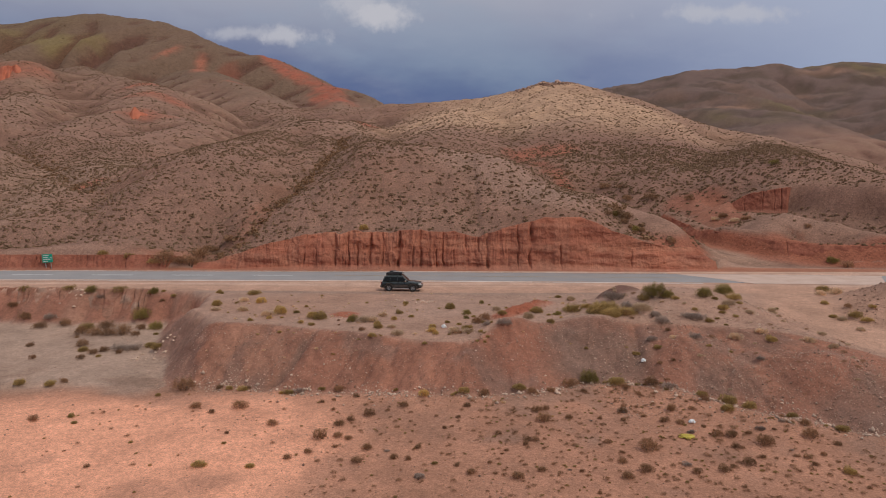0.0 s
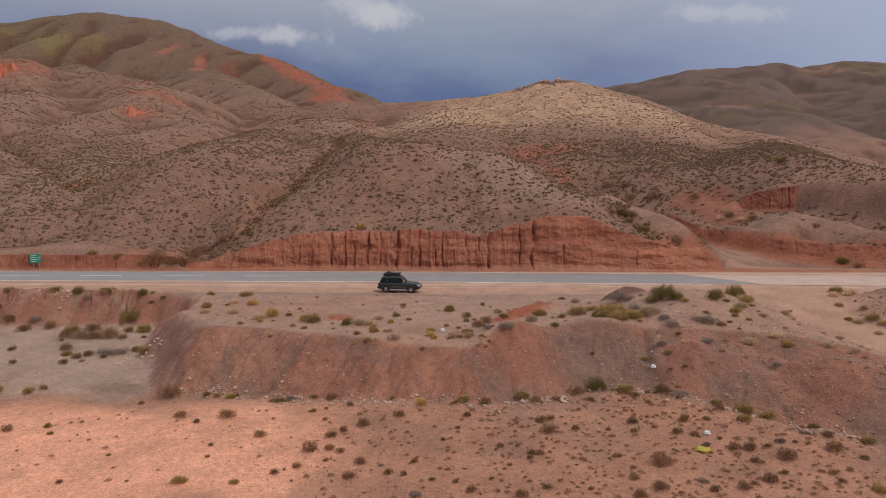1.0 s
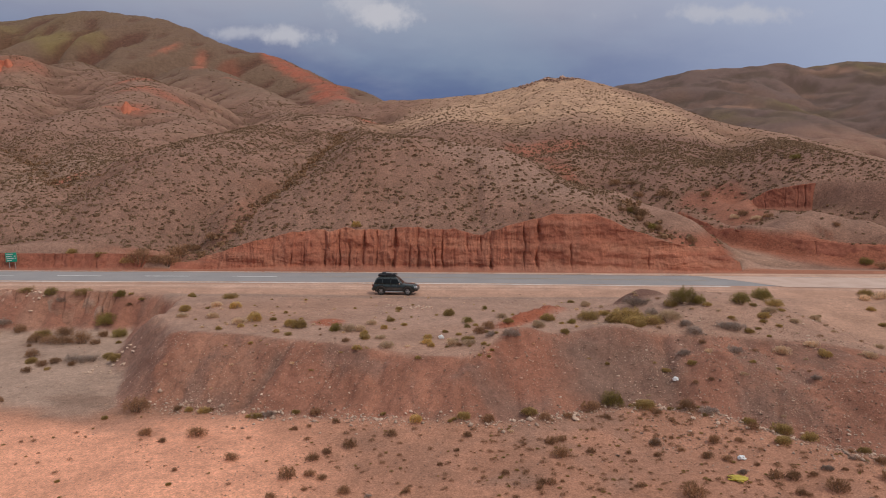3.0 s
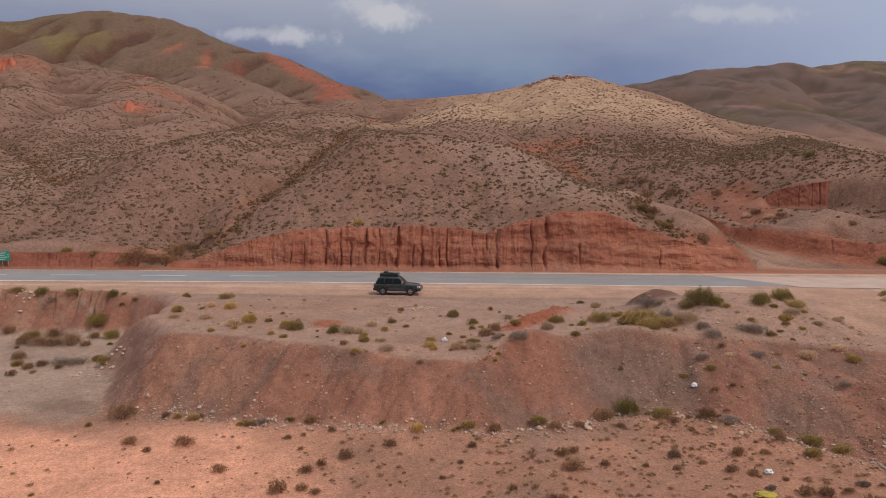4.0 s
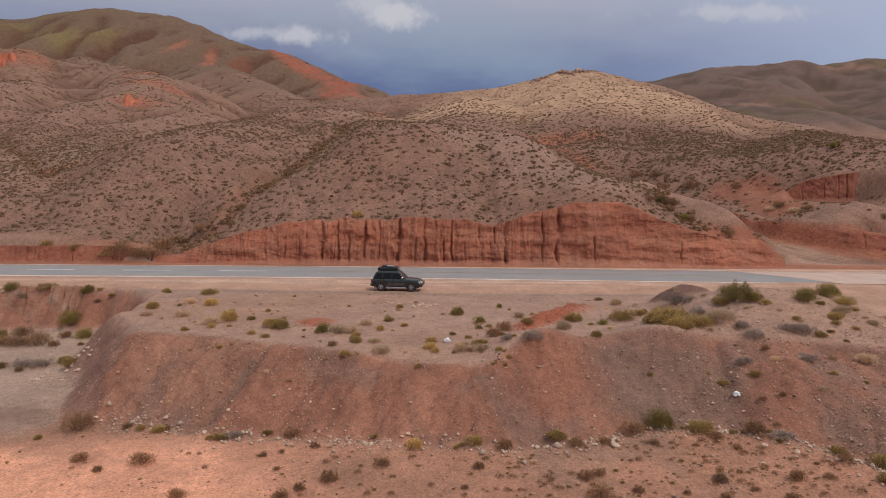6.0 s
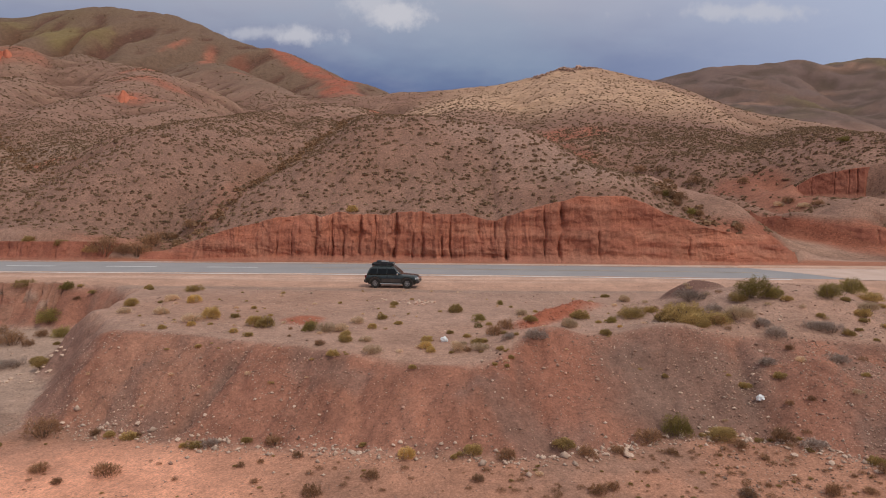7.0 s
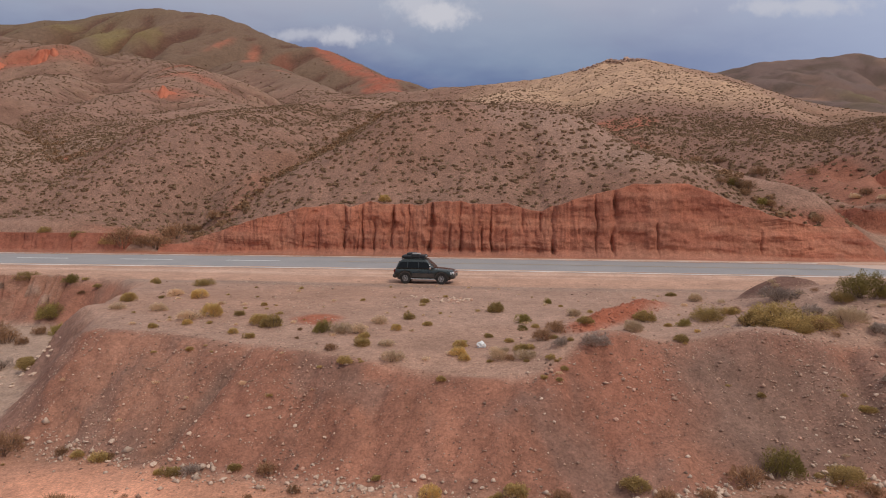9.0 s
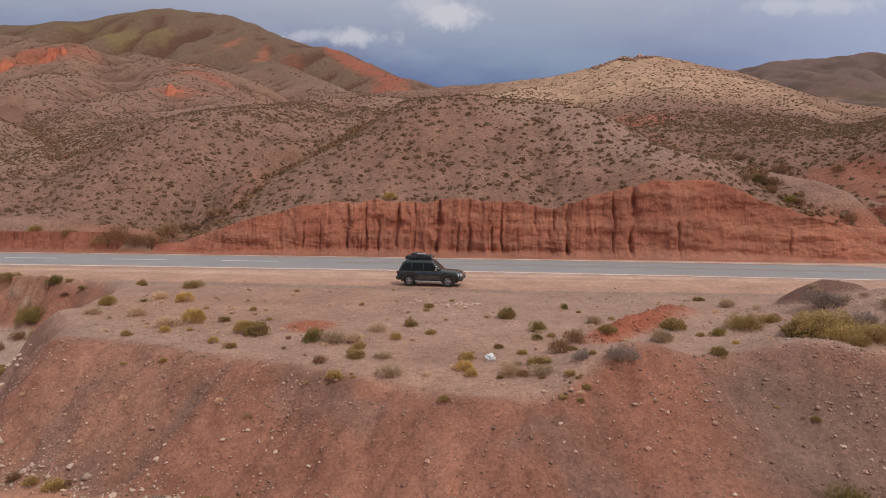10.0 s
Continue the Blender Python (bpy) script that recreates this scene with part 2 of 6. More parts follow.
# crest lines of the hills: points x, y, z; the flank's slope; how round the crest is
RIDGES = {}
RIDGES["mound"] = ([(5, 123, 16.9), (-3.5, 127, 18.6), (-10, 140, 19.8), (-17, 160, 21.4), (-24, 190, 24.0), (-33, 226, 28.6), (-40, 260, 33.0), (-38, 335, 39.0)], 0.42, 9)
RIDGES["mound_nose"] = ([(5, 123, 16.9), (9, 118.5, 14.6), (14, 113, 12.0), (18, 107, 10.3), (20.5, 101.5, 8.7), (24, 98.5, 6.2)], 0.58, 4)
RIDGES["mound_west"] = ([(-10, 113, 11.8), (-18, 106.5, 8.2), (-25, 102.8, 5.2), (-30, 100.8, 3.2), (-34, 99.6, 1.6)], 0.5, 2.5)
RIDGES["road_bench"] = ([(-37, 101, 2.2), (-50, 100.4, 2.5), (-62, 100.4, 2.5), (-90, 100.4, 2.3)], 0.5, 1)
RIDGES["mound_face"] = ([(-4, 126, 18.0), (-10, 113, 11.8), (-15, 100, 6.0)], 0.36, 6)
RIDGES["left_spur"] = ([(-50, 106, 4.2), (-47.5, 118, 11.2), (-45, 128, 15.6), (-46, 139, 18.2), (-47.5, 158, 20.9), (-48, 205, 26.4), (-43, 232, 30.0), (-47, 262, 33.4), (-72, 340, 41.0), (-83, 396, 49.0)], 0.40, 8)
RIDGES["west_slope"] = ([(-63, 118, 7.6), (-66, 129, 10.8), (-74, 152, 15.0), (-85, 178, 18.0), (-92, 215, 25.0), (-87, 245, 31.2), (-100, 262, 35.0)], 0.34, 10)
RIDGES["pale_spur"] = ([(-106, 190, 21.0), (-114, 222, 29.5), (-117, 242, 34.0), (-113, 264, 39.0), (-126, 312, 53.0), (-140, 335, 57.5), (-165, 356, 63.0), (-215, 420, 78.0)], 0.42, 6)
RIDGES["west_spur"] = ([(-82, 112, 5.5), (-88, 124, 10.0), (-100, 145, 15.0), (-122, 185, 24.0), (-150, 240, 38.0), (-165, 283, 46.5), (-180, 311, 50.0), (-195, 337, 67.0), (-240, 372, 76.0), (-300, 410, 88.0)], 0.42, 8)
RIDGES["middle_spur"] = ([(-80, 380, 47.0), (-105, 430, 57.0), (-124, 480, 68.0), (-205, 610, 104.0)], 0.38, 14)
RIDGES["red_spur"] = ([(-62, 470, 52.0), (-78, 560, 66.0), (-109, 685, 97.0), (-180, 762, 135.0)], 0.55, 8)
RIDGES["mountain"] = ([(-660, 900, 195.0), (-560, 860, 190.0), (-460, 830, 189.0), (-375, 800, 190.0), (-300, 785, 178.0), (-240, 775, 156.0), (-180, 762, 135.0), (-109, 690, 97.0)], 0.42, 30)
RIDGES["bright_crest"] = ([(-64, 388, 49.5), (-12, 364, 51.2), (17, 351, 52.4), (36, 342, 55.0), (46, 338, 59.4), (50, 334, 58.4), (57, 325, 57.2), (78, 296, 46.0), (101, 270, 31.8), (130, 240, 22.0)], 0.40, 1)
RIDGES["bright_face"] = ([(48, 312, 49.5), (50, 270, 39.0), (38, 214, 26.5), (34, 188, 19.0)], 0.30, 8)
RIDGES["bright_west"] = ([(8, 325, 44.5), (5, 249, 31.5), (2, 215, 26.0)], 0.32, 8)
RIDGES["bright_east"] = ([(68, 295, 44.5), (76, 270, 38.0), (68, 232, 28.0), (54, 182, 18.5), (55, 166, 15.5)], 0.36, 10)
RIDGES["east_spur"] = ([(112, 255, 26.5), (92, 200, 22.4), (76, 165, 19.2), (74, 147, 17.4), (80, 125, 13.2), (92, 108, 8.0)], 0.44, 8)
RIDGES["red_mound"] = ([(49.7, 140.5, 8.3), (50.9, 134.4, 7.4), (50.5, 128.5, 5.2)], 0.55, 1.5)
RIDGES["cut_nose"] = ([(27.0, 120, 8.2), (29, 113, 8.1), (31.3, 106, 7.8), (33.2, 103.5, 7.0), (35, 100, 4.4)], 0.72, 1.2)
RIDGES["grey_dome"] = ([(50.5, 113, 4.4), (54, 117, 6.4), (57.3, 118.6, 7.4), (60.5, 116.5, 6.4), (65, 112, 3.2)], 0.6, 1.5)
RIDGES["terrace"] = ([(90, 102.6, 3.0), (66, 104.2, 3.1), (57.5, 106.0, 3.2), (51.5, 109.5, 3.9), (46.2, 115, 5.2), (40.5, 127, 7.4)], 1.7, 0.8)
RIDGES["far_range"] = ([(200, 1800, 170.0), (397, 1700, 228.0), (567, 1700, 260.0), (785, 1700, 283.0), (845, 1700, 271.0), (949, 1700, 285.0), (1069, 1700, 276.0), (1500, 1750, 270.0)], 0.42, 40)
RIDGES["far_foot"] = ([(600, 1700, 255.0), (540, 1300, 150.0), (520, 950, 66.0)], 0.26, 60)
RIDGES["far_foot_two"] = ([(949, 1700, 275.0), (840, 1280, 160.0), (760, 950, 76.0)], 0.26, 60)


def along(line, x, y):
    """Distance from a crest line, the crest's height at the nearest place, and how far along it that is."""
    best, height, run, done = np.full(x.shape, 1e12), np.zeros(x.shape), np.zeros(x.shape), 0.0
    for (ax, ay, az), (bx, by, bz) in zip(line, line[1:]):
        ux, uy = bx - ax, by - ay
        s = np.clip(((x - ax) * ux + (y - ay) * uy) / (ux * ux + uy * uy), 0, 1)
        d = (x - ax - s * ux) ** 2 + (y - ay - s * uy) ** 2
        near = d < best
        far_along = math.hypot(ux, uy)
        best, height, run = np.where(near, d, best), np.where(near, az + s * (bz - az), height), np.where(near, done + s * far_along, run)
        done += far_along
    return np.sqrt(best), height, run


# foot of the undercut bank beside the side wash
SCARP = [(38.0, 131, 4.6), (41.0, 122, 3.0), (45.2, 113.5, 1.6), (50.6, 107.6, 0.8), (57, 104.4, 0.45), (66, 102.8, 0.35), (90, 101.2, 0.3)]

# floors of the gullies between the hills: points x, y, z; how steeply the sides rise; how far they reach
GULLEYS = (
    (((-37.5, 98.5, 1.0), (-33.5, 101.5, 3.0), (-30.6, 105, 4.7), (-28.6, 112, 7.2), (-27, 125, 9.9), (-26.4, 151, 15.4), (-26.5, 180, 19.4), (-30, 205, 23.6)), 0.42, 12),
    (((-61, 153, 16.3), (-60, 170, 18.2), (-62, 205, 22.8), (-60, 235, 27.5)), 0.42, 12),
    (((-64, 127, 9.4), (-78, 148, 11.4), (-96, 172, 15.2), (-125, 200, 20.5)), 0.50, 12),
    (((19, 205, 20.5), (24, 180, 16.3), (28, 162, 12.9), (31, 140, 9.2), (36, 128, 6.4), (41, 118, 2.6)), 0.50, 12),
    (((53.5, 128, 5.8), (61, 124, 5.2), (66, 118.5, 3.8), (72, 111, 2.2)), 0.65, 7),
)


def hills(x, y):
    k = 0.7 + 0.006 * np.clip(y - 100, 0, 1500)
    wx = x + 3.0 * fbm(x, y, 40, 3) * smooth(100, 150, y)
    wy = y + 3.0 * fbm(x + 91, y + 40, 40, 3) * smooth(100, 150, y)
    floor = 0.25 + 0.035 * np.clip(y - 100, 0, 500) + 0.008 * np.clip(y - 600, 0, 4000) + 0.02 * np.clip(-30 - x, 0, 300) * smooth(110, 200, y)
    terms = [floor]
    for name, (line, slope, round_) in RIDGES.items():
        d, crest, run = along(line, wx, wy)
        # side gullies, deeper down the flank
        size = float(np.clip(line[0][1] * 0.075, 9, 120))
        if name not in ("mound_nose", "mound_face", "mound_west", "road_bench", "terrace", "cut_nose", "red_mound", "grey_dome"):
            cutting_in = np.abs(fbm(run + 13 * len(name), 0.25 * d + 7 * slope, size, 3))
            d = d * (1 + 0.55 * (1 - np.clip(cutting_in * 2.6, 0, 1)) * smooth(0.2 * size, 1.6 * size, d))
        terms.append(np.maximum(crest - slope * (np.sqrt(d * d + round_ * round_) - round_), floor - 9 * k))
    top = np.max(terms, axis=0)
    total = sum(np.exp((t - top) / k) for t in terms)
    h = top + k * np.log(total) - 0.5 * k
    # gullies run down the flanks
    rough = np.clip((y - 110) / 260, 0.0, 3.0)
    h = h - rough * 3.4 * np.abs(fbm(x, y * 0.5, 42, 5)) + rough * 1.3
    h = h - smooth(950, 1150, y) * smooth(1690, 1500, y) * 34 * (np.abs(fbm(x + 0.6 * y, y * 0.45, 210, 6)) - 0.25)
    # gullies between the hills
    for line, side, reach in GULLEYS:
        d, level, run = along(line, x + 1.2 * fbm(x, y, 7, 3), y + 1.2 * fbm(x + 30, y, 7, 3))
        cap = level + side * np.clip(d - 0.6, 0, None)
        over = np.clip((h - cap) / 0.5, -30, 30)
        h = h - 0.5 * np.log1p(np.exp(over)) * smooth(reach, 0.55 * reach, d) * smooth(0.5, 7, run)
    # the quarried bluff on the east flank
    ahead = (54 - x) * 0.428 + (134.5 - y) * 0.904
    beside = (x - 54) * 0.904 - (y - 134.5) * 0.428
    h = h + np.maximum(10.2 - h, 0) * smooth(-0.2, -1.2, ahead) * smooth(-6, -2, ahead) * smooth(3, 6, beside) * smooth(17, 10, beside)
    dug = smooth(-0.2, 1.0, ahead + 0.3 * fbm(x, y, 2, 2)) * smooth(8, 4, ahead) * smooth(0, 2.5, beside) * smooth(16, 10, beside)
    h = h - np.maximum(h - 6.2, 0) * dug
    # the side wash, undercut along its east bank
    d, level, run = along(SCARP, x, y)
    edge = np.interp(x, [38, 41, 45.2, 50.6, 57, 66, 90], [131, 122, 113.5, 107.6, 104.4, 102.8, 101.2])
    inside = d * np.sign(edge - y) + 0.25 * fbm(x, y, 1.6, 3)
    h = h + (np.minimum(h, level) - h) * smooth(-0.3, 0.7, inside) * smooth(9, 6, d) * smooth(140, 126, y)
    return np.maximum(h, floor - 0.4)


def wash_mask(x, y):
    """1 on the dry wash beside the plateau, 0 on the plateau and the road."""
    edge = np.interp(y, [56, 61, 68, 76, 82], [-19.5, -20.3, -23.6, -25.6, -29.0]) + 1.9 * fbm(x, y, 4.0, 5)
    west = smooth(0.0, 4.6, edge - x)
    south = smooth(81.6, 77.2, y + 0.5 * fbm(x, y + 9, 6, 3) + 2.2 * np.abs(fbm(x, y * 0.3, 3.2, 4)))
    return west * south


def bank_lines(x):
    toe = np.interp(x, [-60, -21, -16, -12, -3, 3, 6, 10, 13, 17, 19.5, 21.5, 24.5, 28, 34, 60], [57, 55.3, 54.0, 52.2, 49.9, 48.7, 49.2, 50.6, 51.4, 49.4, 46.2, 44.6, 43.4, 41.4, 38, 32])
    brow = np.interp(x, [-60, -20, -15, -8.5, -3.5, 0, 2.5, 5, 9, 13, 18, 22, 27, 32, 40, 60], [62, 60.8, 59.4, 57.0, 55.4, 54.2, 54.3, 56.6, 58.4, 58.4, 58.0, 57.5, 56.5, 54, 50, 44])
    return toe, brow


# channels washed down the bank: where each starts on the brow, how it slants, its width and depth
CHANNELS = ((-10.6, 0.50, 0.50, 0.50), (-6.9, 0.35, 0.22, 0.16), (-3.7, 0.05, 0.28, 0.18), (1.6, 0.12, 0.20, 0.20), (3.5, -0.20, 0.45, 0.32), (9.3, 0.18, 0.30, 0.16), (15.9, 0.15, 0.60, 0.42), (21.4, -0.30, 0.50, 0.25))


RILLETS = [(q.uniform(-23, 26), q.uniform(-0.25, 0.45), q.uniform(0.10, 0.20), q.uniform(0.05, 0.14)) for q in [random.Random(41)] for _ in range(44)]


def channels(x, y):
    cut = np.zeros(x.shape)
    near = (np.abs(x) < 40) & (y > 36) & (y < 66)
    x, y = x[near], y[near]
    toe, brow = bank_lines(x)
    deepest = np.zeros(x.shape)
    for x0, slant, wide, deep in list(CHANNELS) + RILLETS:
        close = np.abs(x - x0) < 8
        px, py = x[close], y[close]
        line = x0 + slant * (py - brow[close]) + 0.45 * fbm(py + 9 * x0, py * 0 + x0, 2.5, 3)
        spread_ = wide * (0.6 + (0.12 if wide > 0.2 else 0.04) * np.clip(brow[close] - py, 0, 8))
        deepest[close] = np.maximum(deepest[close], deep * np.exp(-((px - line) / spread_) ** 2))
    cut[near] = deepest * smooth(-0.5, 1.2, y - toe) * smooth(0.8, -0.8, y - brow)
    return cut


def foreground(x, y):
    toe, brow = bank_lines(x)
    out = np.clip(toe - y, -6, 60)
    low = np.interp(x, [-40, -21, -12, -3, 3, 6, 17, 20, 25, 40], [-4.3, -4.0, -3.5, -3.0, -2.6, -2.4, -2.4, -2.6, -3.0, -3.4]) - 0.9 * (1 - np.exp(-np.clip(out, 0, 60) / 5.0)) * smooth(-16, -4, x) - 0.02 * out + 0.25 * fbm(x, y, 9, 4)
    top = (0.12 + 0.1 * fbm(x, y, 5, 3)) * smooth(79, 70, y)
    top = top + 2.2 * np.exp(-(np.abs(x - 22.5) / 7.0) ** 2.6 - (np.abs(y - 65.8) / 6.0) ** 2.4)
    top = top + 1.0 * np.clip(1 - np.hypot(x - 17.6, y - 70.0) / 2.2, 0, 1) ** 0.65
    far_end, off_line = (x - 7.4) * 0.62 + (y - 66.0) * 0.78, -(x - 7.4) * 0.78 + (y - 66.0) * 0.62
    ridge = np.exp(-np.abs(far_end / 4.4) ** 4 - (off_line / (0.75 + 0.08 * far_end)) ** 2)
    top = top + ridge * (0.55 + 0.07 * far_end + 0.40 * fbm(x, y, 0.8, 3))
    top = top + 1.15 * np.exp(-((x - 5.6) / 2.6) ** 2 - ((y - 57.2) / 2.2) ** 2)
    top = top + 0.9 * np.exp(-((x - 12.5) / 3.2) ** 2 - ((y - 59.0) / 2.6) ** 2)
    top = top - 0.35 * np.exp(-((x + 1.0) / 4.0) ** 2 - ((y - 54.6) / 2.2) ** 2)
    # the track and the hollow east of the hump
    top = top - 1.5 * smooth(27, 38, x) * smooth(78, 66, y) - 1.0 * smooth(33, 44, x) * smooth(66, 52, y)
    heap = np.clip(1 - np.hypot(x - 50.5, (y - 70.5) * 1.2) / 10.5, 0, 1)
    top = top + 4.8 * heap ** 1.15
    # the bank, scored by rills
    wob = 0.5 * fbm(x, y * 0.5, 2.6, 4) + 0.55 * fbm(x + 60, y * 0.8, 0.9, 3)
    s = (y + wob - toe) / np.maximum(brow - toe, 2.0)
    bank = np.clip(s, 0, 1)
    bank = 0.72 * bank + 0.28 * bank * bank * (3 - 2 * bank)
    h = low + (top - low) * bank
    h = h + 1.3 * np.exp(-((x - 27.0) / 3.6) ** 2 - ((y - 49.5) / 2.8) ** 2) + 0.7 * np.exp(-((x - 19.0) / 3.0) ** 2 - ((y - 53.5) / 2.6) ** 2)
    on_face = smooth(-0.4, 0.8, y - toe) * smooth(0.6, -0.3, y - brow)
    h = h - channels(x, y) + on_face * (0.26 * fbm(x, y * 0.75, 1.7, 4) + 0.14 * np.minimum(fbm(x + 5, y * 0.45, 0.9, 3), 0))
    washed = wash_mask(x, y)
    floor = -3.7 + 0.25 * fbm(x, y, 11, 3) - 0.4 * smooth(70, 56, y)
    h = h + (np.minimum(floor, h) - h) * washed
    # crevice washed into the corner of the plateau
    d, level, run = along([(-28.5, 77.5, 0), (-26.3, 73.0, 0), (-25.2, 68.5, 0)], x + 0.5 * fbm(x, y, 1.5, 3), y)
    h = h - 1.6 * np.exp(-(d / 0.9) ** 2) * smooth(0, 3, run)
    # level bed of the road and its shoulders
    bed = smooth(80.6, 83.0, y)
    return h + (0.0 - h) * bed


def cut_line(x):
    """The foot of the road cutting."""
    return np.interp(x, [-90, -40, -34, 0, 12, 22, 30, 36, 42, 47, 60, 90], [97.6, 97.4, 97.4, 97.8, 97.0, 95.9, 95.7, 96.6, 99.5, 99.0, 97.8, 97.6]) + 0.25 * fbm(x, x * 0.0, 5, 2)


def ground(x, y):
    near, far = foreground(x, y), hills(x, y)
    foot = cut_line(x)
    # the hill stands back behind the face of the cutting, whose brow dips and rises along the road
    brow = np.interp(x, [-60, -35, -32.6, -29.9, -27.2, -24.5, -21.7, -19, -16.3, -10.8, -3, 1, 3.5, 5, 6.9, 9.7, 13.5, 17, 19.2, 22, 25, 27.9, 30, 33, 35.5, 37.2, 38.4, 60], [40, 0.3, 0.6, 1.4, 2.3, 3.0, 3.5, 3.9, 4.3, 4.8, 4.6, 4.5, 4.0, 3.8, 4.5, 5.3, 6.6, 7.4, 7.1, 6.0, 4.7, 3.6, 3.1, 3.2, 2.4, 1.0, 0.2, 40])
    brow = brow + 0.35 * fbm(x, x * 0, 1.8, 4)
    lid = brow + (0.62 + 0.35 * smooth(26, 31, x)) * np.clip(y - foot - 2.2, 0, 400)
    over = np.clip((far - lid) / 1.2, -30, 30)
    far = far - 1.2 * np.log1p(np.exp(over))
    behind = 1.7 * smooth(-36, -33, x) * smooth(39, 36, x)
    rise = smooth(0.0, 1.5, y - foot - behind)
    h = near * (1 - rise) + far * rise
    far_noise = 0.10 * fbm(x, y, 2.2, 3) + 0.25 * fbm(x + 7, y, 8, 3)
    return h + far_noise * smooth(98, 104, y) + 0.05 * fbm(x, y, 1.1, 3) * smooth(82, 79, y)

# ---- ground: one sheet, closer meshed near the road ----
def spread(knots):
    """Grid lines: (from, to, first step, last step) stretches laid end to end."""
    out = [knots[0][0]]
    for lo, hi, s0, s1 in knots:
        v = lo
        while v < hi - 1e-6:
            v += s0 + (s1 - s0) * (v - lo) / (hi - lo)
            out.append(min(v, hi))
    return np.array(out)


gx = spread([(-3000, -420, 160, 14), (-420, -120, 6, 2.2), (-120, -62, 1.6, 0.6), (-62, -28, 0.5, 0.3), (-28, 33, 0.19, 0.19), (33, 62, 0.3, 0.5), (62, 130, 0.6, 1.8), (130, 420, 2.2, 8), (420, 1100, 10, 16), (1100, 3200, 30, 160)])
gy = spread([(-900, 10, 120, 3), (10, 38, 2, 0.6), (38, 47, 0.4, 0.2), (47, 61, 0.17, 0.17), (61, 84, 0.24, 0.36), (84, 95, 1.0, 0.5), (95, 101, 0.25, 0.25), (101, 150, 0.4, 0.7), (150, 400, 1.0, 2.6), (400, 900, 4, 7), (900, 2000, 9, 22), (2000, 4500, 60, 200)])
GX, GY = np.meshgrid(gx, gy)
GZ = ground(GX.ravel(), GY.ravel()).reshape(GX.shape)


def sheet(name, X, Y, Z):
    rows, cols = X.shape
    me = bpy.data.meshes.new(name)
    me.vertices.add(rows * cols)
    me.vertices.foreach_set("co", np.stack([X.ravel(), Y.ravel(), Z.ravel()], 1).astype(np.float32).ravel())
    i = (np.arange(rows - 1)[:, None] * cols + np.arange(cols - 1)[None]).ravel()
    quads = np.stack([i, i + 1, i + cols + 1, i + cols], 1)
    me.loops.add(quads.size)
    me.loops.foreach_set("vertex_index", quads.ravel().astype(np.int32))
    me.polygons.add(len(quads))
    me.polygons.foreach_set("loop_start", (np.arange(len(quads)) * 4).astype(np.int32))
    me.polygons.foreach_set("loop_total", np.full(len(quads), 4, np.int32))
    me.update()
    me.validate()
    me.polygons.foreach_set("use_smooth", np.ones(len(quads), bool))
    return me


land = tagged(new("ground", sheet("ground", GX, GY, GZ)), "dry red and grey desert ground with gravel, banks and shrubby hills", "ground", kind="structure")


def height(x, y):
    """The meshed ground's height at one place."""
    i = int(np.clip(np.searchsorted(gx, x) - 1, 0, len(gx) - 2))
    j = int(np.clip(np.searchsorted(gy, y) - 1, 0, len(gy) - 2))
    s, t = (x - gx[i]) / (gx[i + 1] - gx[i]), (y - gy[j]) / (gy[j + 1] - gy[j])
    return float((GZ[j, i] * (1 - s) + GZ[j, i + 1] * s) * (1 - t) + (GZ[j + 1, i] * (1 - s) + GZ[j + 1, i + 1] * s) * t)


def heights(x, y):
    i = np.clip(np.searchsorted(gx, x) - 1, 0, len(gx) - 2)
    j = np.clip(np.searchsorted(gy, y) - 1, 0, len(gy) - 2)
    s, t = (x - gx[i]) / (gx[i + 1] - gx[i]), (y - gy[j]) / (gy[j + 1] - gy[j])
    return (GZ[j, i] * (1 - s) + GZ[j, i + 1] * s) * (1 - t) + (GZ[j + 1, i] * (1 - s) + GZ[j + 1, i + 1] * s) * t


# soil tones over the sheet: grey-mauve gravel, red clay, orange silt, pale scree, yellow grass; sunlit patches and
# crease shade are painted in
def blob(x, y, cx, cy, rx, ry, turn=0.0, rag=0.5, size=8.0):
    c, s = math.cos(radians(turn)), math.sin(radians(turn))
    px, py = (x - cx) * c + (y - cy) * s, -(x - cx) * s + (y - cy) * c
    return smooth(1.45, 0.55, np.hypot(px / rx, py / ry) + rag * fbm(x + cx, y - cy, size, 4))


def lay(base, mask, colour):
    return base + (np.array(colour) - base) * mask[:, None]


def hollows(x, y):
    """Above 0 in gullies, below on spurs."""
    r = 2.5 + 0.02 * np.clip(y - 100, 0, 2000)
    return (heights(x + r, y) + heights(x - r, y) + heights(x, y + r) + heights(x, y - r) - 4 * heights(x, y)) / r


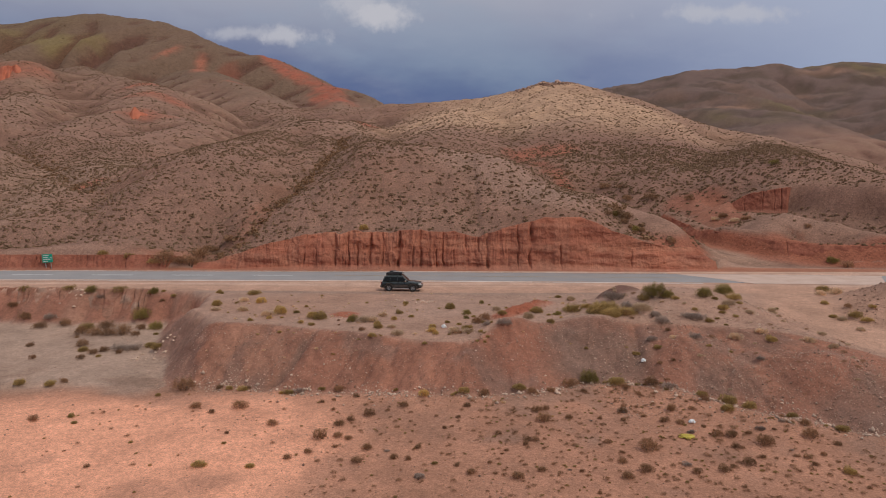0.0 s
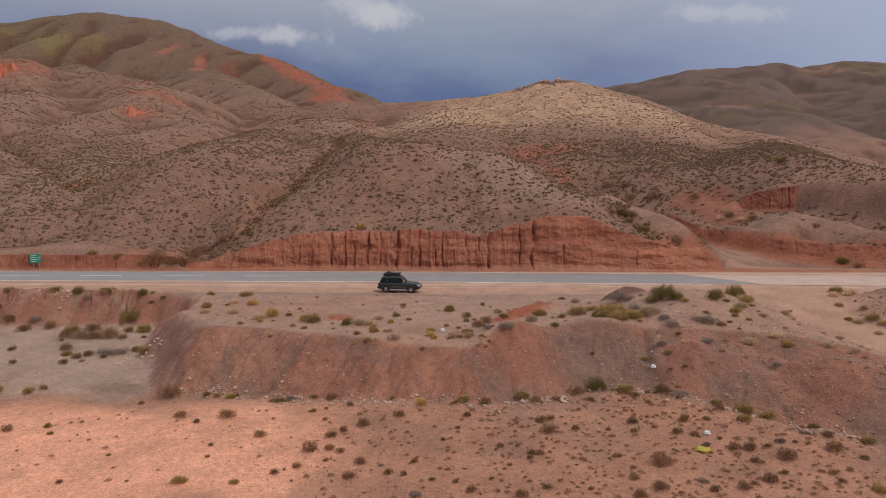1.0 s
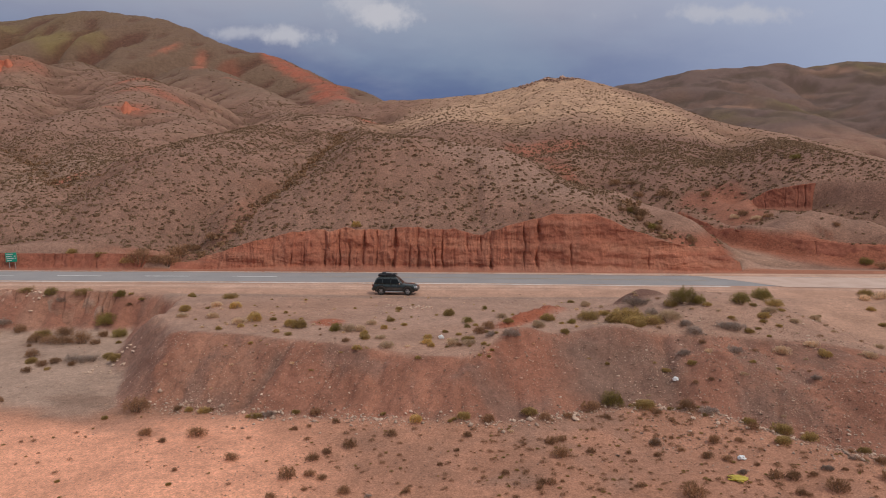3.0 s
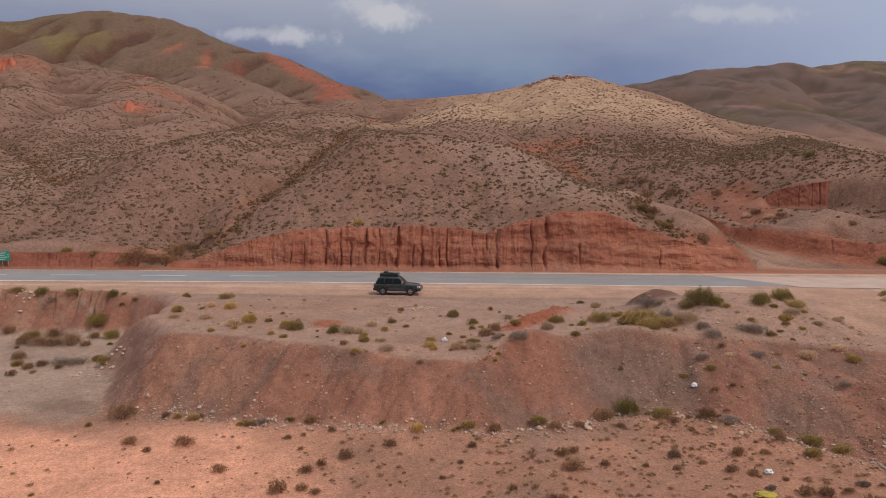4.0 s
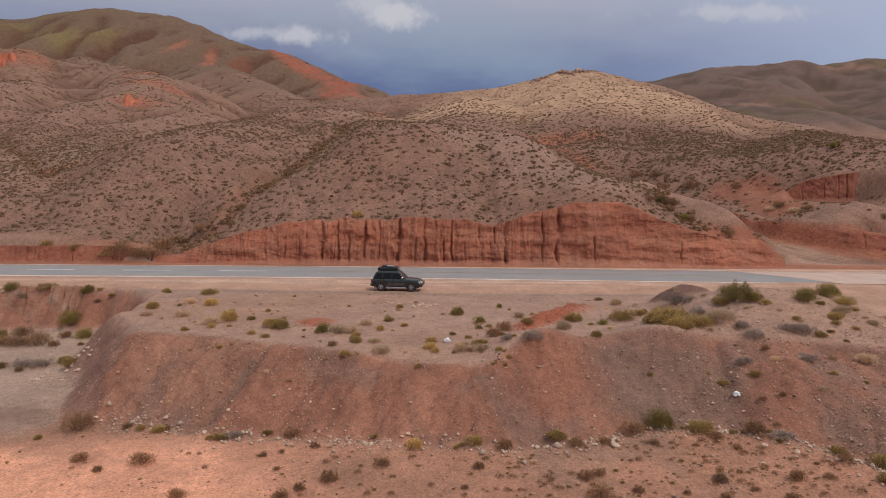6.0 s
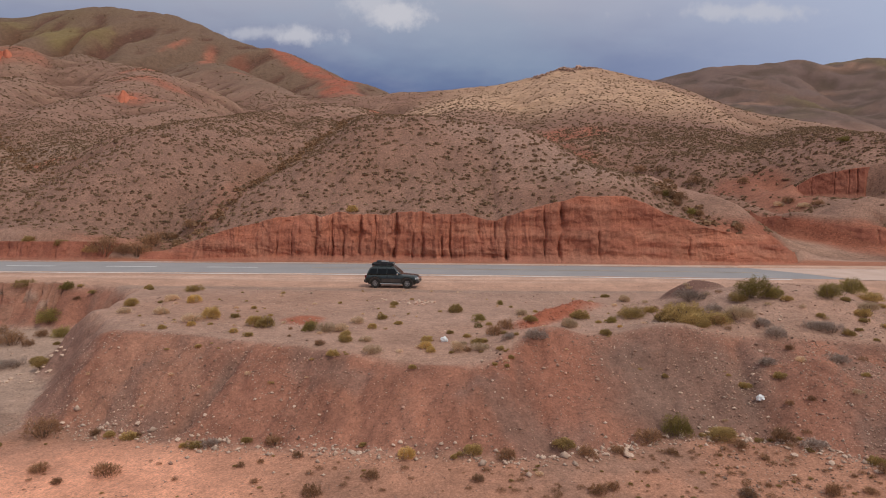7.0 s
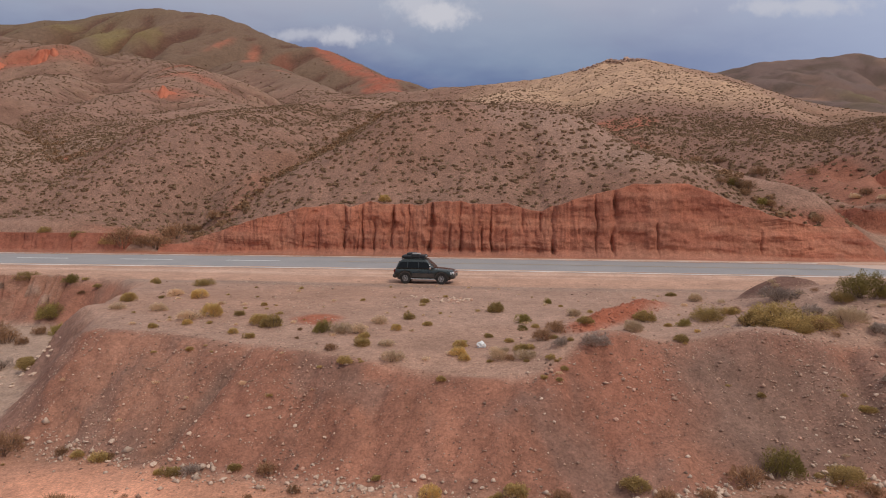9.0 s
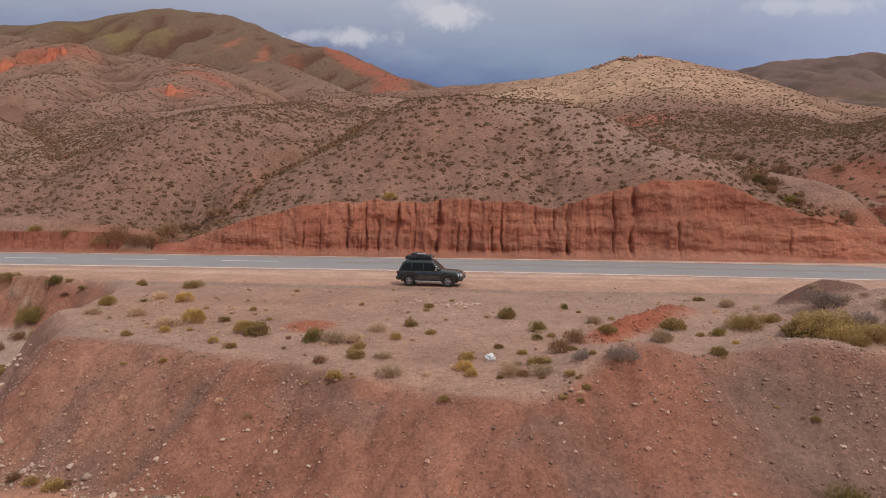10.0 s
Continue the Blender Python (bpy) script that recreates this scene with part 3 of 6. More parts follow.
def soil_and_light(x, y, z, steep):
    n1, n2, n3 = fbm(x, y, 14, 4), fbm(x + 50, y, 5, 4), fbm(x, y + 80, 60, 4)
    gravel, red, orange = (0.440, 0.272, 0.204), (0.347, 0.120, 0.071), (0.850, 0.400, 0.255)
    c = np.tile(np.array(gravel), (len(x), 1))
    c = lay(c, 0.6 * smooth(0.0, 0.6, n1), (0.430, 0.240, 0.166))
    # low ground before the bank: brown; western orange silt brightened in colour for sunlight
    toe, brow = bank_lines(x)
    low = smooth(0.6, -0.6, y - toe)
    c = lay(c, low, (0.470, 0.232, 0.150))
    c = lay(c, low * smooth(0.1, 0.5, n2) * 0.8, (0.340, 0.195, 0.140))
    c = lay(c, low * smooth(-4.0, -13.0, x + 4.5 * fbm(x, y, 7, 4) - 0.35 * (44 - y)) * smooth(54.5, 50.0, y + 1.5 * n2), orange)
    c = lay(c, low * 0.3 * smooth(0.15, 0.5, fbm(x + 9, y, 4, 4)), (0.306, 0.173, 0.125))
    # face of the bank: brown-red clay with grey scree in the channels and pale spurs between them
    face = smooth(-0.3, 0.6, y - toe) * smooth(0.8, -0.4, y - brow) * smooth(-27, -24, x)
    streak = fbm(x * 1.0, y * 0.55, 2.4, 4)
    c = lay(c, face, (0.335, 0.150, 0.100))
    c = lay(c, face * smooth(0.05, 0.45, -fbm(x + 31, y * 0.6, 3.0, 4)) * 0.7, (0.440, 0.195, 0.126))
    c = lay(c, face * blob(x, y, -15.5, 56.8, 4.5, 4.5, size=4.0) * 0.7, (0.385, 0.195, 0.132))
    c = lay(c, face * smooth(0.10, 0.40, streak) * 0.7, (0.262, 0.150, 0.114))
    c = lay(c, face * smooth(6, 12, x) * smooth(-0.1, 0.4, n2) * 0.6, (0.225, 0.132, 0.100))
    c = lay(c, face * blob(x, y, 11.8, 54.6, 4.2, 4.5, size=3.0) * 0.7, (0.222, 0.140, 0.108))
    c = lay(c, face * blob(x, y, 5.8, 54.6, 2.6, 3.2, size=2.2) * 0.7, (0.345, 0.142, 0.092))
    c = lay(c, smooth(0.12, 0.45, channels(x, y) + 0.15 * n2) * 0.5, (0.215, 0.134, 0.104))
    # plateau and red heaps
    c = lay(c, blob(x, y, 7.2, 65.8, 4.8, 1.1, 51.5, 0.35, 1.6), (0.420, 0.138, 0.080))
    c = lay(c, smooth(2.6, 1.8, np.hypot(x - 17.6, y - 70.0) + 0.5 * n2), (0.225, 0.120, 0.092))
    c = lay(c, blob(x, y, -8.9, 64.2, 1.3, 1.3, 0, 0.4, 1.5), (0.408, 0.140, 0.082))
    c = lay(c, smooth(11.5, 8.5, np.hypot(x - 50.5, (y - 70.5) * 1.2) + 1.5 * n2) * 0.8, (0.300, 0.170, 0.125))
    # wash on the west: pale sand, red slope below the road
    wash = wash_mask(x, y)
    c = lay(c, smooth(0.9, 1.0, wash) * 0.8 * smooth(53, 57, y + 1.5 * n2), (0.450, 0.312, 0.238))
    slope = smooth(0.03, 0.2, wash) * smooth(0.99, 0.85, wash) * smooth(70, 74, y)
    flank = smooth(0.03, 0.2, wash) * smooth(0.99, 0.85, wash) * smooth(76, 72, y) * smooth(54.5, 57.5, y)
    c = lay(c, flank * 0.85, (0.290, 0.158, 0.118))
    c = lay(c, slope, (0.345, 0.155, 0.105))
    c = lay(c, slope * smooth(0.05, 0.4, fbm(x, y * 0.25, 2.0, 4)) * 0.8, (0.230, 0.125, 0.092))
    c = lay(c, slope * smooth(0.10, 0.45, fbm(x + 17, y * 0.4, 3.0, 4)) * 0.7, (0.420, 0.225, 0.155))
    c = lay(c, smooth(0.95, 1.0, wash) * smooth(0.1, 0.45, n2) * 0.7 * smooth(53, 57, y), (0.270, 0.165, 0.120))
    # shoulders of the road and the track
    dry = smooth(0.10, 0.01, wash)
    worn = fbm(x * 0.04, y, 0.9, 3)
    graded = y + 0.3 * n2 - np.interp(x, (-30, -18, 2, 16), (78.6, 78.6, 77.1, 77.2))
    c = lay(c, dry * smooth(-0.35, 0.45, graded) * smooth(97.5, 96, y) * (0.85 + 0.15 * worn), (0.560, 0.330, 0.235))
    c = lay(c, dry * smooth(81.0, 82.4, y + 0.3 * n2) * smooth(97.5, 96, y) * smooth(-0.4, 0.4, worn), (0.640, 0.420, 0.320))
    c = lay(c, dry * smooth(-2.0, -1.0, graded) * smooth(0.2, -0.3, graded) * 0.5, (0.330, 0.230, 0.180))
    c = lay(c, 0.8 * smooth(30, 36, x) * smooth(46, 42, x - 0.2 * (80 - y)) * smooth(52, 58, y) * smooth(84, 82, y), (0.540, 0.315, 0.220))
    c = lay(c, smooth(95.0, 95.6, y) * smooth(0.7, 0.0, y - cut_line(x)), (0.408, 0.173, 0.107))
    # hills
    up = smooth(0.4, 2.2, y - cut_line(x))
    hill = np.tile(np.array((0.296, 0.164, 0.118)), (len(x), 1))
    hill = lay(hill, 0.7 * smooth(-0.1, 0.5, n3), (0.340, 0.192, 0.138))
    hill = lay(hill, 0.5 * smooth(0.0, 0.5, n1), (0.280, 0.145, 0.098))
    hill = lay(hill, smooth(0.95, 1.25, steep + 0.12 * n2) * smooth(180, 150, y) * smooth(24, 36, x) * smooth(60, 54, x), red)
    hill = lay(hill, 0.8 * smooth(2.6, 1.2, z + 0.8 * n2) * smooth(-33, -38, x) * smooth(106, 101, y), red)
    hill = lay(hill, 0.8 * smooth(30, 36, x) * smooth(50, 44, x - 0.1 * (y - 98)) * smooth(2.6, 1.2, z - 0.05 * (y - 100)) * smooth(136, 120, y), (0.400, 0.240, 0.170))
    # pale gravelly crown of the near mound and pale western spur; red earth showing in the gullies
    d, crest, run = along(RIDGES["mound_nose"][0], x + 1, y + 1)
    hill = lay(hill, 0.65 * smooth(8, 2, d + 2 * n2) * smooth(7, 10, z), (0.385, 0.240, 0.180))
    hill = lay(hill, 0.45 * smooth(-64, -72, x + 5 * n2) * smooth(190, 160, y) * smooth(3, 5, z), (0.380, 0.240, 0.170))
    d, crest, run = along(GULLEYS[0][0], x, y)
    hill = lay(hill, 0.6 * smooth(3.2, 0.8, d + 1.2 * n2 - 0.6) * smooth(128, 118, y), (0.330, 0.150, 0.095))
    d, crest, run = along(GULLEYS[3][0], x, y)
    hill = lay(hill, 0.8 * smooth(3.4, 0.8, d + 2.2 * n2) * smooth(4, 7, z), (0.360, 0.128, 0.080))
    hill = lay(hill, 0.5 * smooth(24, 34, x + 0.2 * (150 - y)) * smooth(132, 142, y) * smooth(235, 205, y), (0.225, 0.116, 0.087))
    d, level, run = along(SCARP, x, y)
    hill = lay(hill, 0.85 * smooth(5.5, 3.0, d + 1.5 * n2) * smooth(44, 48, x) * smooth(3.4, 2.4, z), (0.365, 0.150, 0.098))
    # browner gully soil with crease shade painted in; spurs lightened to match
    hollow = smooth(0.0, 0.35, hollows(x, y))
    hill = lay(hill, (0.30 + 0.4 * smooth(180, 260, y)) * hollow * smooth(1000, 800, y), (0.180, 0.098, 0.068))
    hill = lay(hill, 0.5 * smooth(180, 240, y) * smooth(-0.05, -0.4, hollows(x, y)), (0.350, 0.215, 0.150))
    # bare yellowish hill, paler than its soil where sunlight is painted in
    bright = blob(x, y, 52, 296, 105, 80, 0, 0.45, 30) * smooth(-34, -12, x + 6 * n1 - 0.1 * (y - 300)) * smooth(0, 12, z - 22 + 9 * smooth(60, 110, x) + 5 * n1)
    # shaded east flank, put in by thinning the pale tone past the spur
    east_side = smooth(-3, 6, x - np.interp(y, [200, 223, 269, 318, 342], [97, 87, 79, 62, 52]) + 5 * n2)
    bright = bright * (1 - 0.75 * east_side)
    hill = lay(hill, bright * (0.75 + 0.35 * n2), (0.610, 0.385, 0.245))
    # high slopes: brown, with thin yellow-green grass near the top
    hill = lay(hill, smooth(45, 100, z + 18 * n3) * smooth(1000, 900, y) * smooth(-20, -70, x) * 0.9, (0.190, 0.120, 0.080))
    hill = lay(hill, blob(x, y, -372, 700, 60, 26, -15, 0.8, 24) * 0.6, (0.255, 0.190, 0.070))
    hill = lay(hill, blob(x, y, -470, 760, 110, 40, -8, 0.6, 50) * 0.25, (0.200, 0.145, 0.060))
    # mountain gullies: red-brown earth, darkened further by painted crease shadow
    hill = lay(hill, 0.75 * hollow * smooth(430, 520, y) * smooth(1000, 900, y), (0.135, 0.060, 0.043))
    hill = lay(hill, 0.6 * smooth(0.25, 0.5, fbm(x + 20, y * 0.6, 60, 5)) * smooth(480, 560, y) * smooth(1000, 900, y) * smooth(-380, -300, x), (0.290, 0.110, 0.072))
    hill = lay(hill, blob(x, y, -480, 860, 190, 60, -5, 0.5, 60) * 0.4, (0.170, 0.122, 0.058))
    # eroded red outcrops
    crumbly = 0.55 + 0.45 * smooth(-0.3, 0.3, fbm(x, y, 5, 4))
    for cx, cy, rx, ry, turn in ((-106, 255, 8, 7, 0), (-112, 292, 14, 7, 30), (-132, 318, 14, 6, 40), (-200, 326, 18, 9, 20), (-205, 612, 7, 26, 10), (-150, 560, 16, 6, 20), (-262, 690, 5, 30, -8), (-235, 700, 4, 24, 12), (28, 198, 6, 12, 20), (-71, 140, 4, 3, 30), (-34, 300, 8, 22, 10)):
        hill = lay(hill, crumbly * blob(x, y, cx, cy, rx, ry, turn, 0.7, max(rx, ry) * 0.6), (0.410, 0.150, 0.094))
    d, crest, run = along(RIDGES["red_spur"][0], x + 4, y)
    hill = lay(hill, crumbly * smooth(25, 8, d + 12 * n1) * smooth(570, 620, y), (0.400, 0.125, 0.078))
    d, crest, run = along(RIDGES["terrace"][0], x, y)
    hill = lay(hill, smooth(6, 3, d + 1.0 * n2) * 0.8 * smooth(4.6, 3.4, z), red)
    d, crest, run = along(RIDGES["red_mound"][0], x, y)
    hill = lay(hill, smooth(6.5, 3, d + 2 * n2) * 0.6, red)
    d, crest, run = along(RIDGES["grey_dome"][0], x, y)
    hill = lay(hill, smooth(8, 5, d + 1.5 * n2) * 0.9 * smooth(3.6, 4.8, z), (0.330, 0.190, 0.138))
    d, crest, run = along(RIDGES["cut_nose"][0], x, y)
    hill = lay(hill, smooth(4.0, 2.0, d + 1.0 * n2) * 0.9 * smooth(4.2, 6.2, z), (0.350, 0.200, 0.145))
    hill = lay(hill, smooth(7.0, 4.5, d + 1.0 * n2) * 0.8 * smooth(5.2, 3.6, z) * smooth(1.0, 2.0, z), red)
    far = smooth(900, 1100, y + 60 * n3)
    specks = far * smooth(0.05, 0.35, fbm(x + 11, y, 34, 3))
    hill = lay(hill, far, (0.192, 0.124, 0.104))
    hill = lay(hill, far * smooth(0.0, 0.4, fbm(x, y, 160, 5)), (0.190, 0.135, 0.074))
    # far hollows get crease shade in their tone
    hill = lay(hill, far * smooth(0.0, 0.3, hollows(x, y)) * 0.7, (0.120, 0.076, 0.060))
    hill = lay(hill, far * smooth(0.1, 0.4, fbm(x, y + 500, 60, 4)) * 0.5, (0.215, 0.125, 0.090))
    hill = lay(hill, far * smooth(0.35, 0.6, fbm(x + 300, y, 130, 4)) * 0.7, (0.337, 0.187, 0.129))
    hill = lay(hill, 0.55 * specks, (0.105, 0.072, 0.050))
    herbs = 0.25 + 0.75 * up       # how much low growth flecks the soil
    return np.concatenate([c + (hill - c) * up[:, None], herbs[:, None]], 1)


def paint_soil(me, colours):
    at = me.color_attributes.new("soil", "FLOAT_COLOR", "POINT")
    if colours.shape[1] == 3:
        colours = np.concatenate([colours, np.full((len(colours), 1), 0.12)], 1)
    at.data.foreach_set("color", colours.astype(np.float32).ravel())


sx = np.gradient(GZ, axis=1) / np.maximum(np.gradient(GX, axis=1), 1e-6)
sy = np.gradient(GZ, axis=0) / np.maximum(np.gradient(GY, axis=0), 1e-6)
STEEP = np.hypot(sx, sy)
paint_soil(land.data, soil_and_light(GX.ravel(), GY.ravel(), GZ.ravel(), STEEP.ravel()))
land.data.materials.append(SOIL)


# ---- road ----
def road_bend(x):
    return np.interp(x, [-400, -60, -15, 0, 20, 30, 60, 120, 400], [1.0, 0.9, 0.7, 0.4, -0.5, -0.9, -2.6, -7.0, -40.0])


def strip(name, x0, x1, y0, y1, z, material, step=2.0, label="", category="", rag=0.0, parent=None, skirt=0.0):
    xs = np.linspace(x0, x1, max(3, int((x1 - x0) / step)))
    ys = np.linspace(0, 1, 5)
    X, S = np.meshgrid(xs, ys)
    lo = y0 + road_bend(X) + rag * fbm(X, X * 0, 3.0, 4)
    hi = y1 + road_bend(X) + rag * fbm(X + 40, X * 0, 3.0, 4)
    Y = lo + (hi - lo) * S
    crown = 0.05 * (1 - ((Y - 90.2 - road_bend(X)) / 5.2) ** 2)
    Z = z + crown
    if skirt:
        Z[0] -= skirt
        Z[-1] -= skirt
    ob = new(name, sheet(name, X, Y, Z))
    ob.data.materials.append(material)
    if parent is not None:
        ob.parent = parent
    return tagged(ob, label, category, kind="" if parent is not None else "structure")


road = strip("road", -320, 300, 85.0, 94.9, 0.012, ASPHALT, 1.0, "grey asphalt two-lane country road with sandy edges", "road", 0.12, None, 0.06)
strip("edge_line", -320, 31.5, 85.30, 85.55, 0.020, WHITE_LINE, 1.0, parent=road)
strip("edge_line", -320, 30.0, 94.10, 94.30, 0.020, WHITE_LINE, 1.0, parent=road)
strip("edge_line", 54.0, 300, 85.35, 85.53, 0.020, WHITE_LINE, 1.0, parent=road)
for k in range(18):
    x0 = -19.5 - 10.4 * k
    strip("centre_dash", x0 - 5.2, x0, 89.72, 89.95, 0.020, WHITE_LINE, 1.0, parent=road)
strip("centre_line", -14.0, 30.5, 89.62, 89.74, 0.020, TAN_LINE, 1.0, parent=road)
strip("centre_line", -14.0, 30.5, 89.92, 90.04, 0.020, TAN_LINE, 1.0, parent=road)
# pale dust carried onto the road at the side track
bm = bmesh.new()
for k in range(12):
    for q in range(6):
        s, t = k / 11, q / 5
        x = (31.0 + 26 * s) * t + (37.5 + 15.5 * s) * (1 - t)
        y = 85.6 + (93.3 - 85.6) * t + float(road_bend(x)) + 0.25 * noise.noise((x * 0.4, t * 3, 1))
        bm.verts.new((x + 0.4 * noise.noise((y, s * 4, 5)), y, 0.022 + 0.05 * (1 - ((y - 90.2 - float(road_bend(x))) / 5.2) ** 2)))
bm.verts.ensure_lookup_table()
for k in range(11):
    for q in range(5):
        bm.faces.new([bm.verts[k * 6 + q], bm.verts[k * 6 + 6 + q], bm.verts[k * 6 + 7 + q], bm.verts[k * 6 + 1 + q]])
part("dusty_patch", bm, DUST, road, "pale pink dust spread over the asphalt")


# ---- the road cutting: a sandstone face scored by deep vertical rills ----
def face_mesh(name, n, m, place, tone):
    """A face of n by m points; place gives x, y, z for arrays s, v in 0..1."""
    S, V = np.meshgrid(np.linspace(0, 1, n), np.linspace(0, 1, m))
    X, Y, Z = place(S, V)
    me = sheet(name, X, Y, Z)
    paint_soil(me, tone(X.ravel(), Y.ravel(), Z.ravel(), V.ravel()))
    me.materials.append(CLIFF)
    return me


rng = np.random.RandomState(11)
# the main grooves: place, depth, lower and upper end as shares of the height
GROOVES = ((-19.4, 0.4, 0, 0.6), (-17.8, 0.3, 0.1, 0.7), (-15.1, 0.9, 0.05, 1), (-13.7, 0.3, 0, 0.8), (-13.3, 0.5, 0, 1), (-11.9, 0.5, 0, 0.65), (-10.2, 0.9, 0.1, 1), (-8.4, 0.35, 0, 1), (-6.2, 1.0, 0, 1), (-4.2, 0.4, 0, 0.6), (-3.2, 0.7, 0, 1), (-0.9, 0.55, 0, 0.55), (0.1, 0.5, 0, 1), (3.1, 0.35, 0.5, 1), (4.9, 0.4, 0.5, 1), (6.2, 0.7, 0, 1), (10.4, 0.5, 0, 1), (12.1, 0.8, 0, 1), (16.3, 0.4, 0, 0.5), (25.8, 0.3, 0.1, 0.6))
RILLS = [(x0, 0.13 + 0.09 * (deep > 0.6), 0.95 * deep, 1.7 * k, lo, hi) for k, (x0, deep, lo, hi) in enumerate(GROOVES)]
at_x = -26.0
while at_x < 28:
    lo = rng.uniform(-0.1, 0.6)
    RILLS.append((at_x, rng.uniform(0.05, 0.12), rng.uniform(0.04, 0.16) * (1.0 if at_x < 9 else 0.6), rng.uniform(0.1, 6.0), lo, lo + rng.uniform(0.25, 0.7)))
    at_x += rng.uniform(0.35, 1.5) if at_x < 9 else rng.uniform(1.2, 3.5)
CUT0, CUT1 = -35.0, 38.5


def stepped(v, n):
    q = np.floor(v * n)
    return (q + smooth(0.0, 0.3, v * n - q)) / n


def cutting(S, V):
    X = CUT0 + (CUT1 - CUT0) * S
    foot = cut_line(X)
    top = np.maximum(heights(X.ravel(), (foot + 3.4).ravel()).reshape(X.shape), 0.35)
    wall = np.clip(V / 0.86, 0, 1)
    back_ = np.clip((V - 0.86) / 0.14, 0, 1)
    Z = -0.25 + (top + 0.33) * wall
    bedded = 0.45 + 0.25 * smooth(7, 12, X)
    ledge = bedded * (0.30 * fbm(X * 0.14, Z + 0.03 * X, 0.8, 3) + 0.16 * fbm(X * 0.35, Z, 0.5, 3)) + 0.32 * fbm(X * 0.6, Z * 0.8, 2.4, 4) + 0.10 * fbm(X, Z, 0.7, 3)
    # columns and beds broken off in steps
    ledge = ledge + (0.42 - 0.20 * smooth(7, 12, X)) * stepped(fbm(X + 3, Z * 0.28, 1.9, 3), 5) + 0.30 * stepped(fbm(X * 0.22, Z + 0.03 * X, 1.3, 2), 5)
    # fluted ribs between the grooves
    ledge = ledge + (0.20 - 0.13 * smooth(7, 12, X)) * (0.5 - np.abs(fbm(X + 0.25 * fbm(X, Z, 1.5, 2), Z * 0.10, 1.15, 3)) * 2.2)
    cut = np.zeros(X.shape)
    for x0, wide, deep, seed, lo, hi in RILLS:
        line = x0 + 0.26 * fbm(Z + seed * 7, Z * 0 + seed, 1.7, 4)
        taper = smooth(lo - 0.02, lo + 0.16, wall) * (smooth(hi + 0.10, hi - 0.10, wall) if hi < 0.97 else 1.0)
        w = wide * (0.75 + 0.25 * wall) * (1.0 + 1.6 * np.exp(-((wall - 0.56) / 0.10) ** 2) * (deep > 0.75) + 0.7 * fbm(Z * 1.0 + seed * 3, Z * 0 + 2 * seed, 0.8, 3))
        cut = np.maximum(cut, deep * taper * (0.8 + 0.5 * fbm(Z + seed, X * 0 + seed * 5, 1.1, 2)) * np.exp(-np.abs((X - line) / w) ** 1.8))
    strength = smooth(0.6, 2.2, top)
    talus = 0.9 * smooth(0.16, 0.0, wall)
    Y = foot - 0.10 + 1.25 * wall ** 1.3 - talus + (cut - ledge) * strength * smooth(0.0, 0.12, wall) * smooth(1.02, 0.9, V) + 2.4 * back_
    hz = heights(X.ravel(), Y.ravel()).reshape(X.shape)
    Z = np.where(back_ > 0, Z * (1 - back_) + (hz - 0.10) * back_ + 0.05 * back_ * (1 - back_), Z)
    return X, Y, Z


def cutting_tone(x, y, z, v):
    c = np.tile(np.array((0.385, 0.136, 0.084)), (len(x), 1))
    c = lay(c, smooth(0.05, 0.4, fbm(x * 0.07, z * 1.0 + 0.03 * x, 0.9, 4)) * 0.7, (0.480, 0.225, 0.145))
    c = lay(c, smooth(0.10, 0.45, fbm(x * 0.07 + 9, z + 0.03 * x, 0.6, 4)) * 0.35, (0.250, 0.090, 0.066))
    c = lay(c, smooth(0.1, 0.5, fbm(x, z, 3.0, 4)) * 0.5, (0.420, 0.150, 0.090))
    # each broken block has its own tone
    c = lay(c, smooth(-0.3, 0.3, stepped(fbm(x + 3, z * 0.28, 1.9, 3), 5)) * 0.55, (0.480, 0.180, 0.108))
    c = lay(c, smooth(0.0, 0.3, stepped(fbm(x * 0.22, z + 0.03 * x, 1.3, 2), 5)) * 0.25, (0.300, 0.112, 0.078))
    # streaks washed down from the brow
    c = lay(c, smooth(0.02, 0.4, fbm(x, z * 0.07, 0.9, 4) + 0.35 * fbm(x, z, 1.2, 3)) * (0.15 - 0.10 * smooth(7, 12, x)), (0.235, 0.094, 0.068))
    c = lay(c, smooth(0.10, 0.45, fbm(x + 70, z * 0.10, 1.1, 4)) * 0.55, (0.430, 0.185, 0.120))
    c = lay(c, smooth(0.9, 0.98, v + 0.04 * fbm(x, z, 1.5, 3)), (0.270, 0.180, 0.140))
    return lay(c, smooth(0.16, 0.03, v) * 0.7, (0.385, 0.180, 0.125))


tagged(new("cliff", face_mesh("cliff", 1120, 72, cutting, cutting_tone)), "red sandstone road cutting with deep vertical erosion grooves", "cliff", kind="structure")


def scarp_tone(x, y, z, v):
    c = np.tile(np.array((0.330, 0.118, 0.076)), (len(x), 1))
    c = lay(c, smooth(0.0, 0.45, fbm(x + y, z * 0.5, 2.2, 4)) * 0.6, (0.400, 0.160, 0.104))
    c = lay(c, smooth(0.15, 0.5, fbm(x + y + 30, z * 0.2, 1.0, 4)) * 0.35, (0.240, 0.092, 0.066))
    return lay(c, smooth(0.22, 0.03, v) * 0.6, (0.360, 0.180, 0.125))


